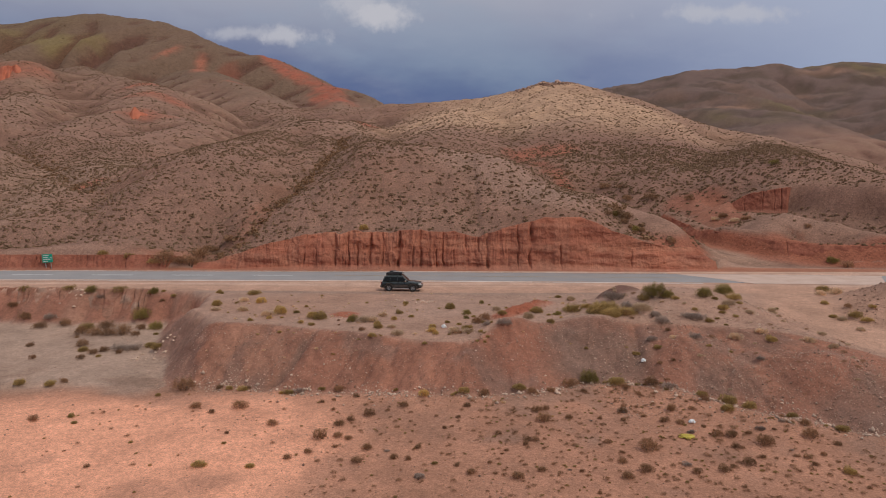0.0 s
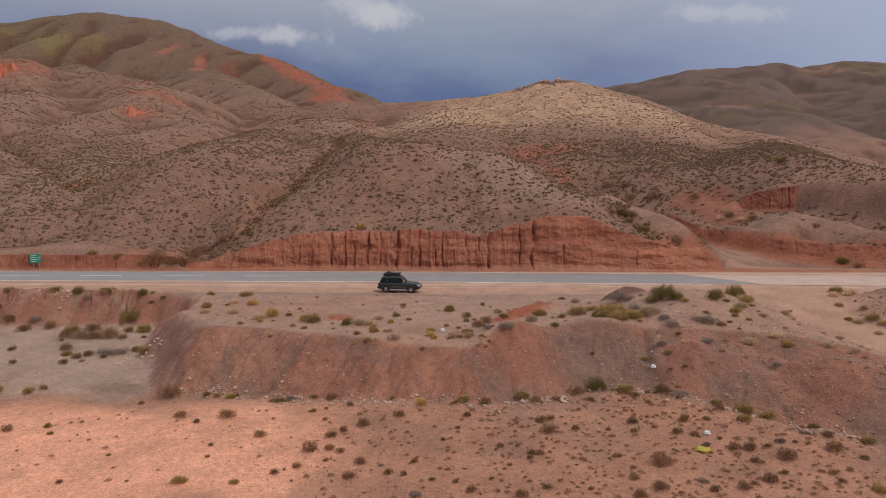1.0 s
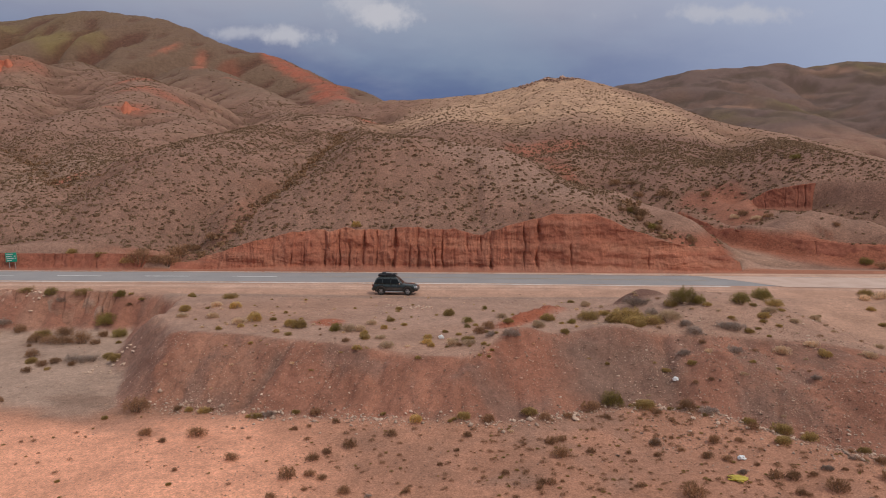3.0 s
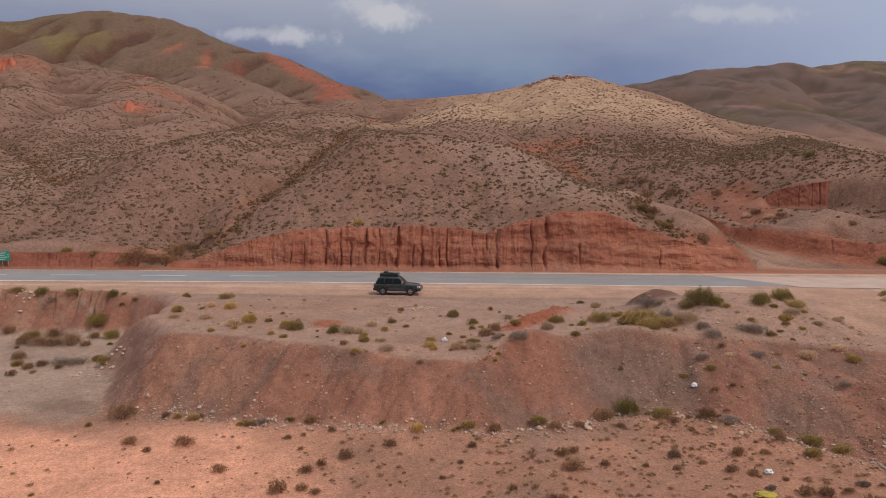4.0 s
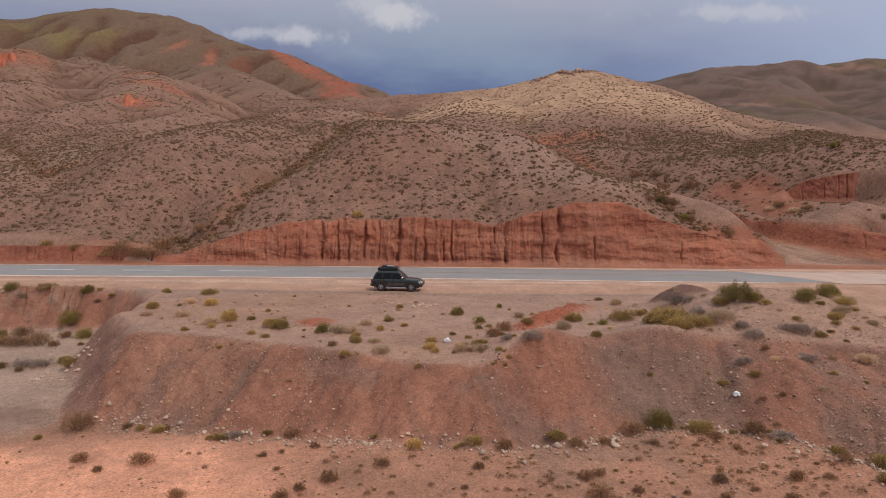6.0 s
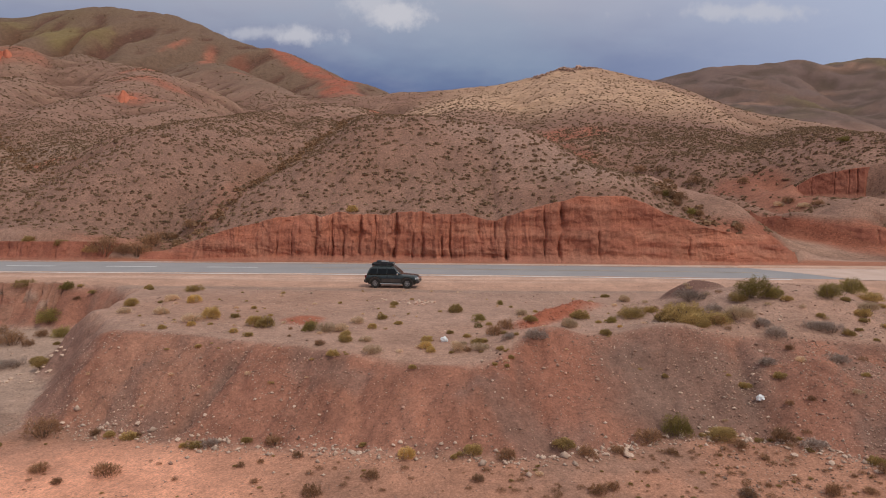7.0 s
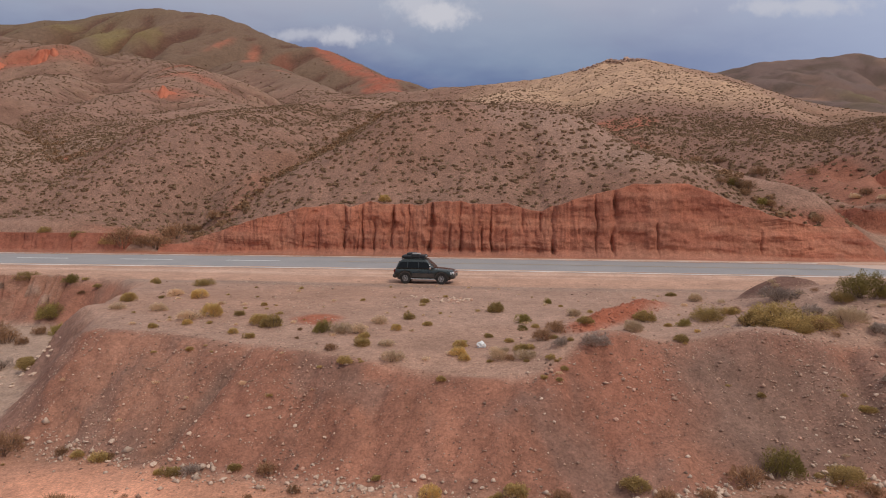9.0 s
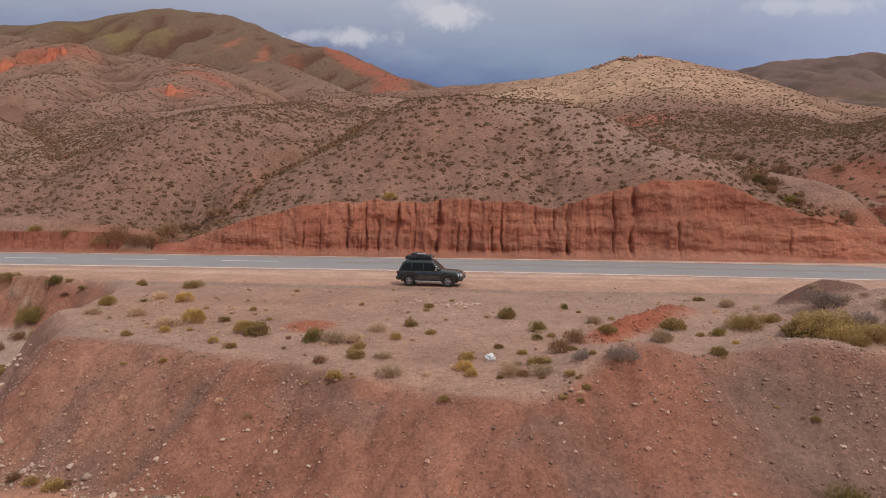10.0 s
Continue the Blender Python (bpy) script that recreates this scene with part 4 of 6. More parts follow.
def small_face(name, label, line, tall, n, seed, rills, k=1.0, lean=1.0, tone=scarp_tone, ends=0.06):
    """A low scarp along a line of (x, y): red earth, near upright, scored by rills."""
    pts = np.array(line, float)
    seg = np.concatenate([[0], np.cumsum(np.hypot(*np.diff(pts, axis=0).T))])
    r = np.random.RandomState(seed)
    marks = [(r.uniform(0, seg[-1]), k * r.uniform(0.10, 0.25), k * r.uniform(0.2, 0.6)) for _ in range(rills)]

    def place(S, V):
        run = S * seg[-1]
        X, Y = np.interp(run, seg, pts[:, 0]), np.interp(run, seg, pts[:, 1])
        e = 0.5 * k
        tx = np.interp(run + e, seg, pts[:, 0]) - np.interp(run - e, seg, pts[:, 0])
        ty = np.interp(run + e, seg, pts[:, 1]) - np.interp(run - e, seg, pts[:, 1])
        ln = np.maximum(np.hypot(tx, ty), 1e-6)
        nx, ny = ty / ln, -tx / ln
        wall, back_ = np.clip(V / 0.85, 0, 1), np.clip((V - 0.85) / 0.15, 0, 1)
        before, behind = 1.3 * k * lean, 1.6 * k * lean
        lo = heights((X + before * nx).ravel(), (Y + before * ny).ravel()).reshape(X.shape) - 0.3 * k
        hi = heights((X - behind * nx).ravel(), (Y - behind * ny).ravel()).reshape(X.shape)
        fade = smooth(0, ends, S) * smooth(1, 1 - ends, S)
        hi = np.maximum(np.minimum(hi, lo + tall), lo + 0.25)
        if ends > 0.1:
            hi = lo + (hi - lo) * np.clip(fade * (0.75 + 0.6 * fbm(run / k, run * 0, 3.0, 3)), 0.02, 1.1)
        Z = lo + (hi - lo) * wall
        off = k * (lean * (1.0 - 1.3 * wall) + 0.45 * fbm(run / k, Z / k, 1.8, 4) * smooth(0, 0.2, wall) + 0.8 * smooth(0.2, 0.0, wall))
        for at, wide, deep in marks:
            off = off - deep * np.exp(-((run - at - 0.3 * k * fbm(Z / k + at, Z * 0, 1.5, 3)) / wide) ** 2) * smooth(0.0, 0.3, wall)
        off = off * fade - 1.5 * k * (1 - fade) - 2.2 * k * back_
        X, Y = X + off * nx, Y + off * ny
        hz = heights(X.ravel(), Y.ravel()).reshape(X.shape)
        blend = Z * (1 - back_) + (hz - 0.15) * back_
        return X, Y, np.where(back_ > 0.12, np.minimum(blend, hz - 0.10), np.where(back_ > 0, blend, Z))

    tagged(new(name, face_mesh(name, n, 34, place, tone)), label, "cliff", kind="structure")


def outcrop_tone(x, y, z, v):
    return lay(np.tile(np.array((0.520, 0.170, 0.098)), (len(x), 1)), smooth(0.0, 0.4, fbm(x, z, 4, 4)) * 0.6, (0.400, 0.120, 0.074))


small_face("bluff", "small quarried bluff of red sandstone on the hillside", [(53.4, 133.9), (57, 132.3), (60, 130.9), (63.6, 129.2)], 5.5, 150, 21, 7, 0.5, 1.4)
small_face("wash_bank", "undercut bank of red earth beside the dry wash", [(39.5, 127.0), (41.4, 122.0), (45.4, 114.0), (50.8, 108.0), (57, 105.0), (66, 103.4), (84, 102.0)], 2.4, 420, 22, 12, 0.8)
small_face("cut_bank", "low cut bank of rilled red earth beside the road", [(-92, 97.8), (-75, 97.6), (-60, 97.4), (-48, 97.5), (-40, 97.7), (-36.5, 98.1)], 2.1, 420, 26, 60, 0.6, 1.5)


def slope_tone(x, y, z, v):
    c = np.tile(np.array((0.360, 0.185, 0.128)), (len(x), 1))
    c = lay(c, smooth(0.0, 0.4, fbm(x, y + z, 2.5, 4)) * 0.8, (0.300, 0.130, 0.088))
    return lay(c, smooth(0.1, 0.45, fbm(x + 40, y + z, 1.3, 4)) * 0.7, (0.400, 0.270, 0.205))


small_face("slope_bank", "steep red earth slope below the road with washed-out rills", [(-58, 79.6), (-50, 79.9), (-42, 79.6), (-36, 79.3), (-32.5, 79.0)], 3.9, 420, 23, 34, 1.0, 1.7, slope_tone)
small_face("badland", "fluted bare red badland scarp high on the mountain", [(-262, 300), (-240, 308), (-214, 318), (-202, 321), (-193, 326), (-186, 334)], 21.0, 320, 24, 24, 5.0, 1.6, outcrop_tone, 0.13)
small_face("red_outcrop", "bare bright red sandstone outcrop on the hillside", [(-113, 248.5), (-109, 249.8), (-104, 251.5), (-99.5, 255)], 9.0, 110, 25, 4, 2.0, 3.0, outcrop_tone, 0.2)

# ---- the parked car ----
def loft(bm, rings, cap=True):
    """Skins closed rings of equal length."""
    vs = [[bm.verts.new(p) for p in ring] for ring in rings]
    n = len(vs[0])
    for a, b in zip(vs, vs[1:]):
        for k in range(n):
            bm.faces.new([a[k], a[(k + 1) % n], b[(k + 1) % n], b[k]])
    if cap:
        bm.faces.new(list(reversed(vs[0])))
        bm.faces.new(vs[-1])
    bmesh.ops.recalc_face_normals(bm, faces=bm.faces)
    return bm


def box(bm, x0, x1, y0, y1, z0, z1, bevel=0.0):
    made = bmesh.ops.create_cube(bm, size=1)["verts"]
    for v in made:
        v.co = Vector(((x0 + x1) / 2 + v.co.x * (x1 - x0), (y0 + y1) / 2 + v.co.y * (y1 - y0), (z0 + z1) / 2 + v.co.z * (z1 - z0)))
    if bevel:
        edges = list({e for v in made for e in v.link_edges})
        bmesh.ops.bevel(bm, geom=edges, offset=bevel, segments=2, affect="EDGES", profile=0.5)
    return bm


def rod(bm, a, b, r, sides=6):
    a, b = Vector(a), Vector(b)
    turn = (b - a).to_track_quat("Z", "Y").to_matrix()
    rings = []
    for end in (a, b):
        rings.append([end + turn @ Vector((r * math.cos(2 * math.pi * k / sides), r * math.sin(2 * math.pi * k / sides), 0)) for k in range(sides)])
    return loft(bm, rings)


def spin(bm, profile, centre, sides=28):
    """A solid of revolution about the y axis from points (radius, y)."""
    rings = []
    for k in range(sides):
        w = 2 * math.pi * k / sides
        rings.append([bm.verts.new((centre[0] + r * math.cos(w), centre[1] + y, centre[2] + r * math.sin(w))) for r, y in profile])
    for k in range(sides):
        a, b = rings[k], rings[(k + 1) % sides]
        for j in range(len(profile) - 1):
            bm.faces.new([a[j], a[j + 1], b[j + 1], b[j]])
    bmesh.ops.recalc_face_normals(bm, faces=bm.faces)
    return bm


def pane(bm, corners, thick=0.012):
    """A thin plate on four corners, thickened along its normal."""
    p = [Vector(c) for c in corners]
    n = (p[1] - p[0]).cross(p[3] - p[0]).normalized() * thick
    lo, hi = [bm.verts.new(c - n) for c in p], [bm.verts.new(c + n) for c in p]
    bm.faces.new(hi)
    bm.faces.new(list(reversed(lo)))
    for k in range(4):
        bm.faces.new([lo[k], lo[(k + 1) % 4], hi[(k + 1) % 4], hi[k]])
    bmesh.ops.recalc_face_normals(bm, faces=bm.faces)
    return bm


def build_car(where):
    car = tagged(new("car"), "dark green off-road car with loaded roof rack on gravel shoulder", "car")
    REAR, FRONT, TYRE, ARCH = -1.42, 1.40, 0.42, 0.50
    # body: stations along x with underside, shoulder, half width
    rings = []
    for k in range(95):
        x = -2.34 + 4.68 * k / 94
        under = 0.46 - 0.05 * smooth(1.9, 2.3, abs(x))
        for w in (REAR, FRONT):
            if abs(x - w) < ARCH:
                under = max(under, 0.36 + math.sqrt(ARCH ** 2 - (x - w) ** 2))
        belt = float(np.interp(x, [-2.34, -2.2, 0.55, 0.75, 1.9, 2.2, 2.34], [0.98, 1.08, 1.10, 1.10, 1.02, 0.96, 0.78]))
        half = float(np.interp(x, [-2.34, -2.22, -1.9, 1.7, 2.1, 2.26, 2.34], [0.74, 0.82, 0.86, 0.86, 0.80, 0.70, 0.62]))
        mid = under + (belt - under) * 0.55
        side = [(half - 0.05, under), (half, under + 0.06), (half + 0.015, mid), (half - 0.01, belt - 0.06), (half - 0.07, belt)]
        rings.append([(x, -y, z) for y, z in side] + [(x, 0, belt + (0.035 if x > 0.6 else 0.0))] + [(x, y, z) for y, z in reversed(side)] + [(x, 0, under)])
    body = part("body", loft(bmesh.new(), rings), PAINT, car, "dark green painted body with dusty flanks", True)
    # cabin
    rings = []
    for x0, x1, z, half in ((-2.20, 0.86, 1.08, 0.80), (-2.14, 0.72, 1.25, 0.775), (-1.96, 0.42, 1.52, 0.70), (-1.80, 0.20, 1.71, 0.655), (-1.62, 0.04, 1.785, 0.58), (-1.3, -0.3, 1.805, 0.40)):
        ring = []
        for sx_, sy_ in ((0, -1), (1, -1), (1, 1), (0, 1)):
            for e in range(4):
                w = math.pi / 2 * (e / 3) + {(0, -1): math.pi, (1, -1): 1.5 * math.pi, (1, 1): 0.0, (0, 1): 0.5 * math.pi}[(sx_, sy_)]
                r = 0.09
                cx = (x1 - r) if sx_ else (x0 + r)
                ring.append((cx + r * math.cos(w), sy_ * (half - r) + r * math.sin(w), z))
        rings.append(ring)
    part("cabin", loft(bmesh.new(), rings), PAINT, car, smooth_faces=True)
    for sgn in (-1, 1):
        def on(x, z):
            return (x, sgn * (float(np.interp(z, [1.08, 1.25, 1.52, 1.69], [0.80, 0.775, 0.70, 0.655])) + 0.004), z)
        for name, pts in (("front_window", ((-0.38, 1.16), (0.60, 1.16), (0.26, 1.58), (-0.36, 1.60))), ("rear_window", ((-1.24, 1.16), (-0.44, 1.16), (-0.42, 1.60), (-1.20, 1.60))), ("quarter_window", ((-2.04, 1.18), (-1.32, 1.16), (-1.28, 1.60), (-1.80, 1.58)))):
            part(name, pane(bmesh.new(), [on(*p) for p in pts]), GLASS, car, "dark tinted side window")
        for x in (-0.41, -1.28):
            bm = bmesh.new()
            pane(bm, [(x - 0.012, sgn * 0.868, 0.62), (x + 0.012, sgn * 0.868, 0.62), (x + 0.012, sgn * 0.86, 1.02), (x - 0.012, sgn * 0.86, 1.02)], 0.006)
            part("door_gap", bm, BLACK, car)
        for x in (-0.30, -1.16):
            part("door_handle", box(bmesh.new(), x - 0.09, x + 0.09, min(sgn * 0.86, sgn * 0.90), max(sgn * 0.86, sgn * 0.90), 0.93, 0.97, 0.012), BLACK, car)
        bm = bmesh.new()
        rod(bm, (-0.98, sgn * 0.90, 0.38), (0.92, sgn * 0.90, 0.38), 0.045, 8)
        for x in (-0.8, 0.0, 0.75):
            rod(bm, (x, sgn * 0.90, 0.38), (x, sgn * 0.70, 0.48), 0.025)
        part("side_step", bm, ALLOY, car, "silver tubular side step")
        bm = bmesh.new()
        pane(bm, [(-0.86, sgn * 0.882, 0.50), (0.84, sgn * 0.882, 0.50), (0.84, sgn * 0.884, 0.78), (-0.86, sgn * 0.884, 0.78)], 0.006)
        part("lower_trim", bm, DUSTY_PAINT, car, "lower door trim covered in pale dust")
        bm = bmesh.new()
        box(bm, 0.50, 0.64, min(sgn * 0.86, sgn * 1.04), max(sgn * 0.86, sgn * 1.04), 1.12, 1.28, 0.03)
        part("wing_mirror", bm, CHROME, car, "chrome wing mirror")
        part("headlight", box(bmesh.new(), 2.18, 2.345, min(sgn * 0.42, sgn * 0.70), max(sgn * 0.42, sgn * 0.70), 0.74, 0.92, 0.03), LAMP, car, "clear glass headlight")
        part("indicator", box(bmesh.new(), 2.02, 2.20, min(sgn * 0.70, sgn * 0.80), max(sgn * 0.70, sgn * 0.80), 0.75, 0.91, 0.02), LAMP, car, "clear indicator lamp")
        part("tail_lamp", box(bmesh.new(), -2.36, -2.22, min(sgn * 0.66, sgn * 0.83), max(sgn * 0.66, sgn * 0.83), 0.86, 1.04, 0.02), RED_LAMP, car, "red tail lamp")
        for w in (REAR, FRONT):
            bm = bmesh.new()
            for k in range(13):
                a0, a1 = math.pi * k / 13, math.pi * (k + 1) / 13
                pane(bm, [(w + 0.47 * math.cos(a0), sgn * 0.885, 0.37 + 0.47 * math.sin(a0)), (w + 0.55 * math.cos(a0), sgn * 0.895, 0.37 + 0.55 * math.sin(a0)), (w + 0.55 * math.cos(a1), sgn * 0.895, 0.37 + 0.55 * math.sin(a1)), (w + 0.47 * math.cos(a1), sgn * 0.885, 0.37 + 0.47 * math.sin(a1))], 0.02)
            part("wheel_arch", bm, DUSTY_PAINT, car, "dusty flared wheel arch")
            wheel = part("wheel", spin(bmesh.new(), [(0.05, sgn * 0.66), (0.22, sgn * 0.66), (0.24, sgn * 0.70)], (w, 0, TYRE)), BLACK, car)
            part("tyre", spin(bmesh.new(), [(0.22, sgn * 0.64), (0.38, sgn * 0.65), (0.42, sgn * 0.69), (0.42, sgn * 0.84), (0.385, sgn * 0.885), (0.22, sgn * 0.885)], (w, 0, TYRE), 36), RUBBER, wheel)
            bm = spin(bmesh.new(), [(0.225, sgn * 0.80), (0.225, sgn * 0.872), (0.20, sgn * 0.872), (0.19, sgn * 0.82)], (w, 0, TYRE), 36)
            for k in range(6):
                a0 = 2 * math.pi * k / 6
                rod(bm, (w + 0.03 * math.cos(a0), sgn * 0.855, TYRE + 0.03 * math.sin(a0)), (w + 0.20 * math.cos(a0), sgn * 0.850, TYRE + 0.20 * math.sin(a0)), 0.028, 6)
            spin(bm, [(0.0, sgn * 0.87), (0.06, sgn * 0.868), (0.065, sgn * 0.82)], (w, 0, TYRE), 16)
            part("rim", bm, ALLOY, wheel, "silver six-spoke alloy rim")
    part("windscreen", pane(bmesh.new(), [(0.78, -0.66, 1.16), (0.78, 0.66, 1.16), (0.285, 0.56, 1.62), (0.285, -0.56, 1.62)], 0.012), GLASS, car, "raked dark windscreen")
    part("tailgate_window", pane(bmesh.new(), [(-2.185, -0.62, 1.16), (-2.185, 0.62, 1.16), (-1.955, 0.54, 1.60), (-1.955, -0.54, 1.60)], 0.012), GLASS, car)
    part("front_bumper", box(bmesh.new(), 2.10, 2.42, -0.80, 0.80, 0.48, 0.70, 0.06), DUSTY_PAINT, car, "dusty front bumper")
    part("bull_bar", rod(rod(rod(bmesh.new(), (2.44, -0.50, 0.52), (2.42, -0.50, 0.86), 0.03), (2.44, 0.50, 0.52), (2.42, 0.50, 0.86), 0.03), (2.42, -0.50, 0.86), (2.42, 0.50, 0.86), 0.03), CHROME, car, "chrome bull bar")
    part("grille", box(bmesh.new(), 2.26, 2.36, -0.40, 0.40, 0.74, 0.90, 0.02), CHROME, car, "chrome radiator grille")
    part("rear_bumper", box(bmesh.new(), -2.44, -2.16, -0.82, 0.82, 0.48, 0.68, 0.05), DUSTY_PAINT, car)
    part("chassis", box(bmesh.new(), -2.1, 2.05, -0.66, 0.66, 0.30, 0.50, 0.05), BLACK, car)
    # roof rack: rails, bars and the load
    bm = bmesh.new()
    for sgn in (-1, 1):
        rod(bm, (-1.80, sgn * 0.56, 1.84), (0.02, sgn * 0.56, 1.84), 0.022)
        for x in (-1.7, -1.1, -0.5, -0.05):
            rod(bm, (x, sgn * 0.56, 1.84), (x, sgn * 0.57, 1.71), 0.018)
    for x in (-1.75, -1.35, -0.9, -0.45, 0.0):
        rod(bm, (x, -0.56, 1.84), (x, 0.56, 1.84), 0.018)
    rod(bm, (0.02, -0.56, 1.84), (0.14, -0.50, 2.00), 0.02)
    rod(bm, (0.02, 0.56, 1.84), (0.14, 0.50, 2.00), 0.02)
    rod(bm, (0.14, -0.50, 2.00), (0.14, 0.50, 2.00), 0.02)
    part("roof_rack", bm, BLACK, car, "black tubular roof rack")
    for x0, x1, y0, y1, h in ((-1.78, -1.02, -0.52, 0.40, 0.18), (-1.04, -0.36, -0.52, 0.42, 0.28), (-0.38, 0.06, -0.48, 0.46, 0.20), (-1.45, -0.75, -0.20, 0.48, 0.33)):
        bm = box(bmesh.new(), x0, x1, y0, y1, 1.84, 1.86 + h, 0.06)
        for v in bm.verts:
            v.co += Vector((0.03, 0.03, 0.03)) * noise.noise(v.co * 3.0)
        part("luggage_bag", bm, BAG, car, "black canvas bag strapped on the rack")
    part("rolled_mat", rod(bmesh.new(), (-0.95, -0.36, 2.17), (-0.30, -0.30, 2.15), 0.07, 10), STEEL, car, "pale grey rolled mat on the rack")
    part("spare_can", box(bmesh.new(), -0.20, 0.10, -0.30, 0.30, 1.88, 2.02, 0.04), STEEL, car, "grey metal box on the rack")
    car.matrix_basis = where @ Matrix.Diagonal((0.96, 0.98, 1.02, 1))
    return car


build_car(pose(-4.62, 78.75, height(-4.6, 78.7), 0, 0, -5.5))


# ---- the road sign ----
def build_sign(where):
    sign = tagged(new("road_sign"), "green roadside direction sign with white writing on two steel posts", "road sign")
    part("panel", box(bmesh.new(), -0.86, 0.86, -0.02, 0.02, 0.95, 2.12, 0.01), SIGN_GREEN, sign, "green sheet-metal panel")
    for x in (-0.45, 0.45):
        part("post", box(bmesh.new(), x - 0.04, x + 0.04, 0.025, 0.10, -0.4, 2.06, 0.01), STEEL, sign, "steel post")
    for x0, x1, z in ((-0.70, 0.32, 1.92), (-0.70, 0.14, 1.66), (-0.70, 0.44, 1.40), (-0.70, 0.06, 1.14), (0.48, 0.74, 1.66), (0.54, 0.74, 1.40)):
        part("text_bar", box(bmesh.new(), x0, x1, -0.030, -0.021, z - 0.05, z + 0.05), SIGN_WHITE, sign, "white line of writing")
    sign.matrix_basis = where
    return sign


build_sign(pose(-54.4, 96.5, height(-54.4, 96.5), 0, -5, -14))


# ---- shrubs ----
def shrub_meshes(kind, seed, fine=1.0):
    """Stems and foliage of one shrub, 1 m across, as two meshes."""
    r = random.Random(seed)
    upright = {"g": 0.9, "o": 0.75, "y": 0.85, "t": 0.8, "d": 0.85, "a": 0.7}[kind]
    verts, faces = [], []
    lobes = [(r.uniform(-0.22, 0.22), r.uniform(-0.2, 0.2), r.uniform(0.22, 0.36), r.uniform(0.30, 0.62)) for _ in range(int(7 + 6 * (1 - fine)))]
    if kind == "y":
        lobes = [(r.uniform(-0.06, 0.06), r.uniform(-0.06, 0.06), 0.46, 0.62)] * 2 + lobes[:1]
    count = int({"g": 1700, "o": 1600, "y": 1700, "t": 1300, "d": 850, "a": 900}[kind] / fine ** 1.5)
    for _ in range(count):
        cx, cy, cr, ch = r.choice(lobes)
        w, up = r.uniform(0, 2 * math.pi), r.random() ** 0.7
        out = cr * math.sqrt(1 - 0.75 * up * up) * r.uniform(0.55, 1.08)
        p = Vector((cx + out * math.cos(w), cy + out * math.sin(w), max(0.015, upright * ch * (0.08 + up * r.uniform(0.75, 1.1)))))
        lean = Vector((math.cos(w) * r.uniform(0.2, 1.1), math.sin(w) * r.uniform(0.2, 1.1), r.uniform(0.3, 1.3))).normalized()
        long_, thin = (fine * r.uniform(0.06, 0.12), fine * r.uniform(0.008, 0.016)) if kind in "tdya" else (fine * r.uniform(0.04, 0.075), fine * r.uniform(0.012, 0.021))
        side = lean.cross(Vector((r.uniform(-1, 1), r.uniform(-1, 1), r.uniform(-1, 1)))).normalized() * thin
        b = len(verts)
        verts += [p - side, p + side, p + lean * long_ + side * 0.4, p + lean * long_ - side * 0.4]
        faces.append((b, b + 1, b + 2, b + 3))
    foliage = bpy.data.meshes.new("foliage")
    foliage.from_pydata(verts, [], faces)
    foliage.materials.append(LEAVES[kind])
    bm = bmesh.new()
    for _ in range(16):
        w, far_ = r.uniform(0, 2 * math.pi), r.uniform(0.12, 0.42)
        base = (0.06 * math.cos(w), 0.06 * math.sin(w), -0.12)
        rod(bm, base, (far_ * math.cos(w), far_ * math.sin(w), upright * r.uniform(0.2, 0.5)), 0.009, 4)
    stems = bpy.data.meshes.new("stems")
    bm.to_mesh(stems)
    bm.free()
    stems.materials.append(BARK)
    return stems, foliage


KINDS = {"g": "dense dark green rounded shrub growing on dry gravel", "o": "olive green bushy desert shrub on stony ground", "y": "yellow straw-coloured tussock of dry grass", "t": "tan bleached tuft of dry grass", "d": "brown half-dead twiggy desert shrub", "a": "ashen grey leafless thorny bush"}
MOULDS = {k: [shrub_meshes(k, 31 * n + ord(k)) for n in range(3)] for k in KINDS}
BIG_MOULDS = {k: [shrub_meshes(k, 57 * n + ord(k), 0.55) for n in range(2)] for k in KINDS}


def plant(kind, x, y, wide, r, group):
    stems, foliage = r.choice((BIG_MOULDS if wide > 1.5 else MOULDS)[kind])
    bush = new("shrub", stems)
    leaves = new("foliage", foliage)
    leaves.parent = bush
    tall = wide * r.uniform(0.68, 0.95) * (0.8 if wide > 1.8 else 1.0) * (1.2 if kind in "gd" else 1.0)
    bush.matrix_basis = pose(x, y, height(x, y) - 0.02, r.uniform(-5, 5), r.uniform(-5, 5), r.uniform(0, 360)) @ Matrix.Diagonal((wide, wide, tall, 1))
    return tagged(bush, KINDS[kind], "shrub", group)


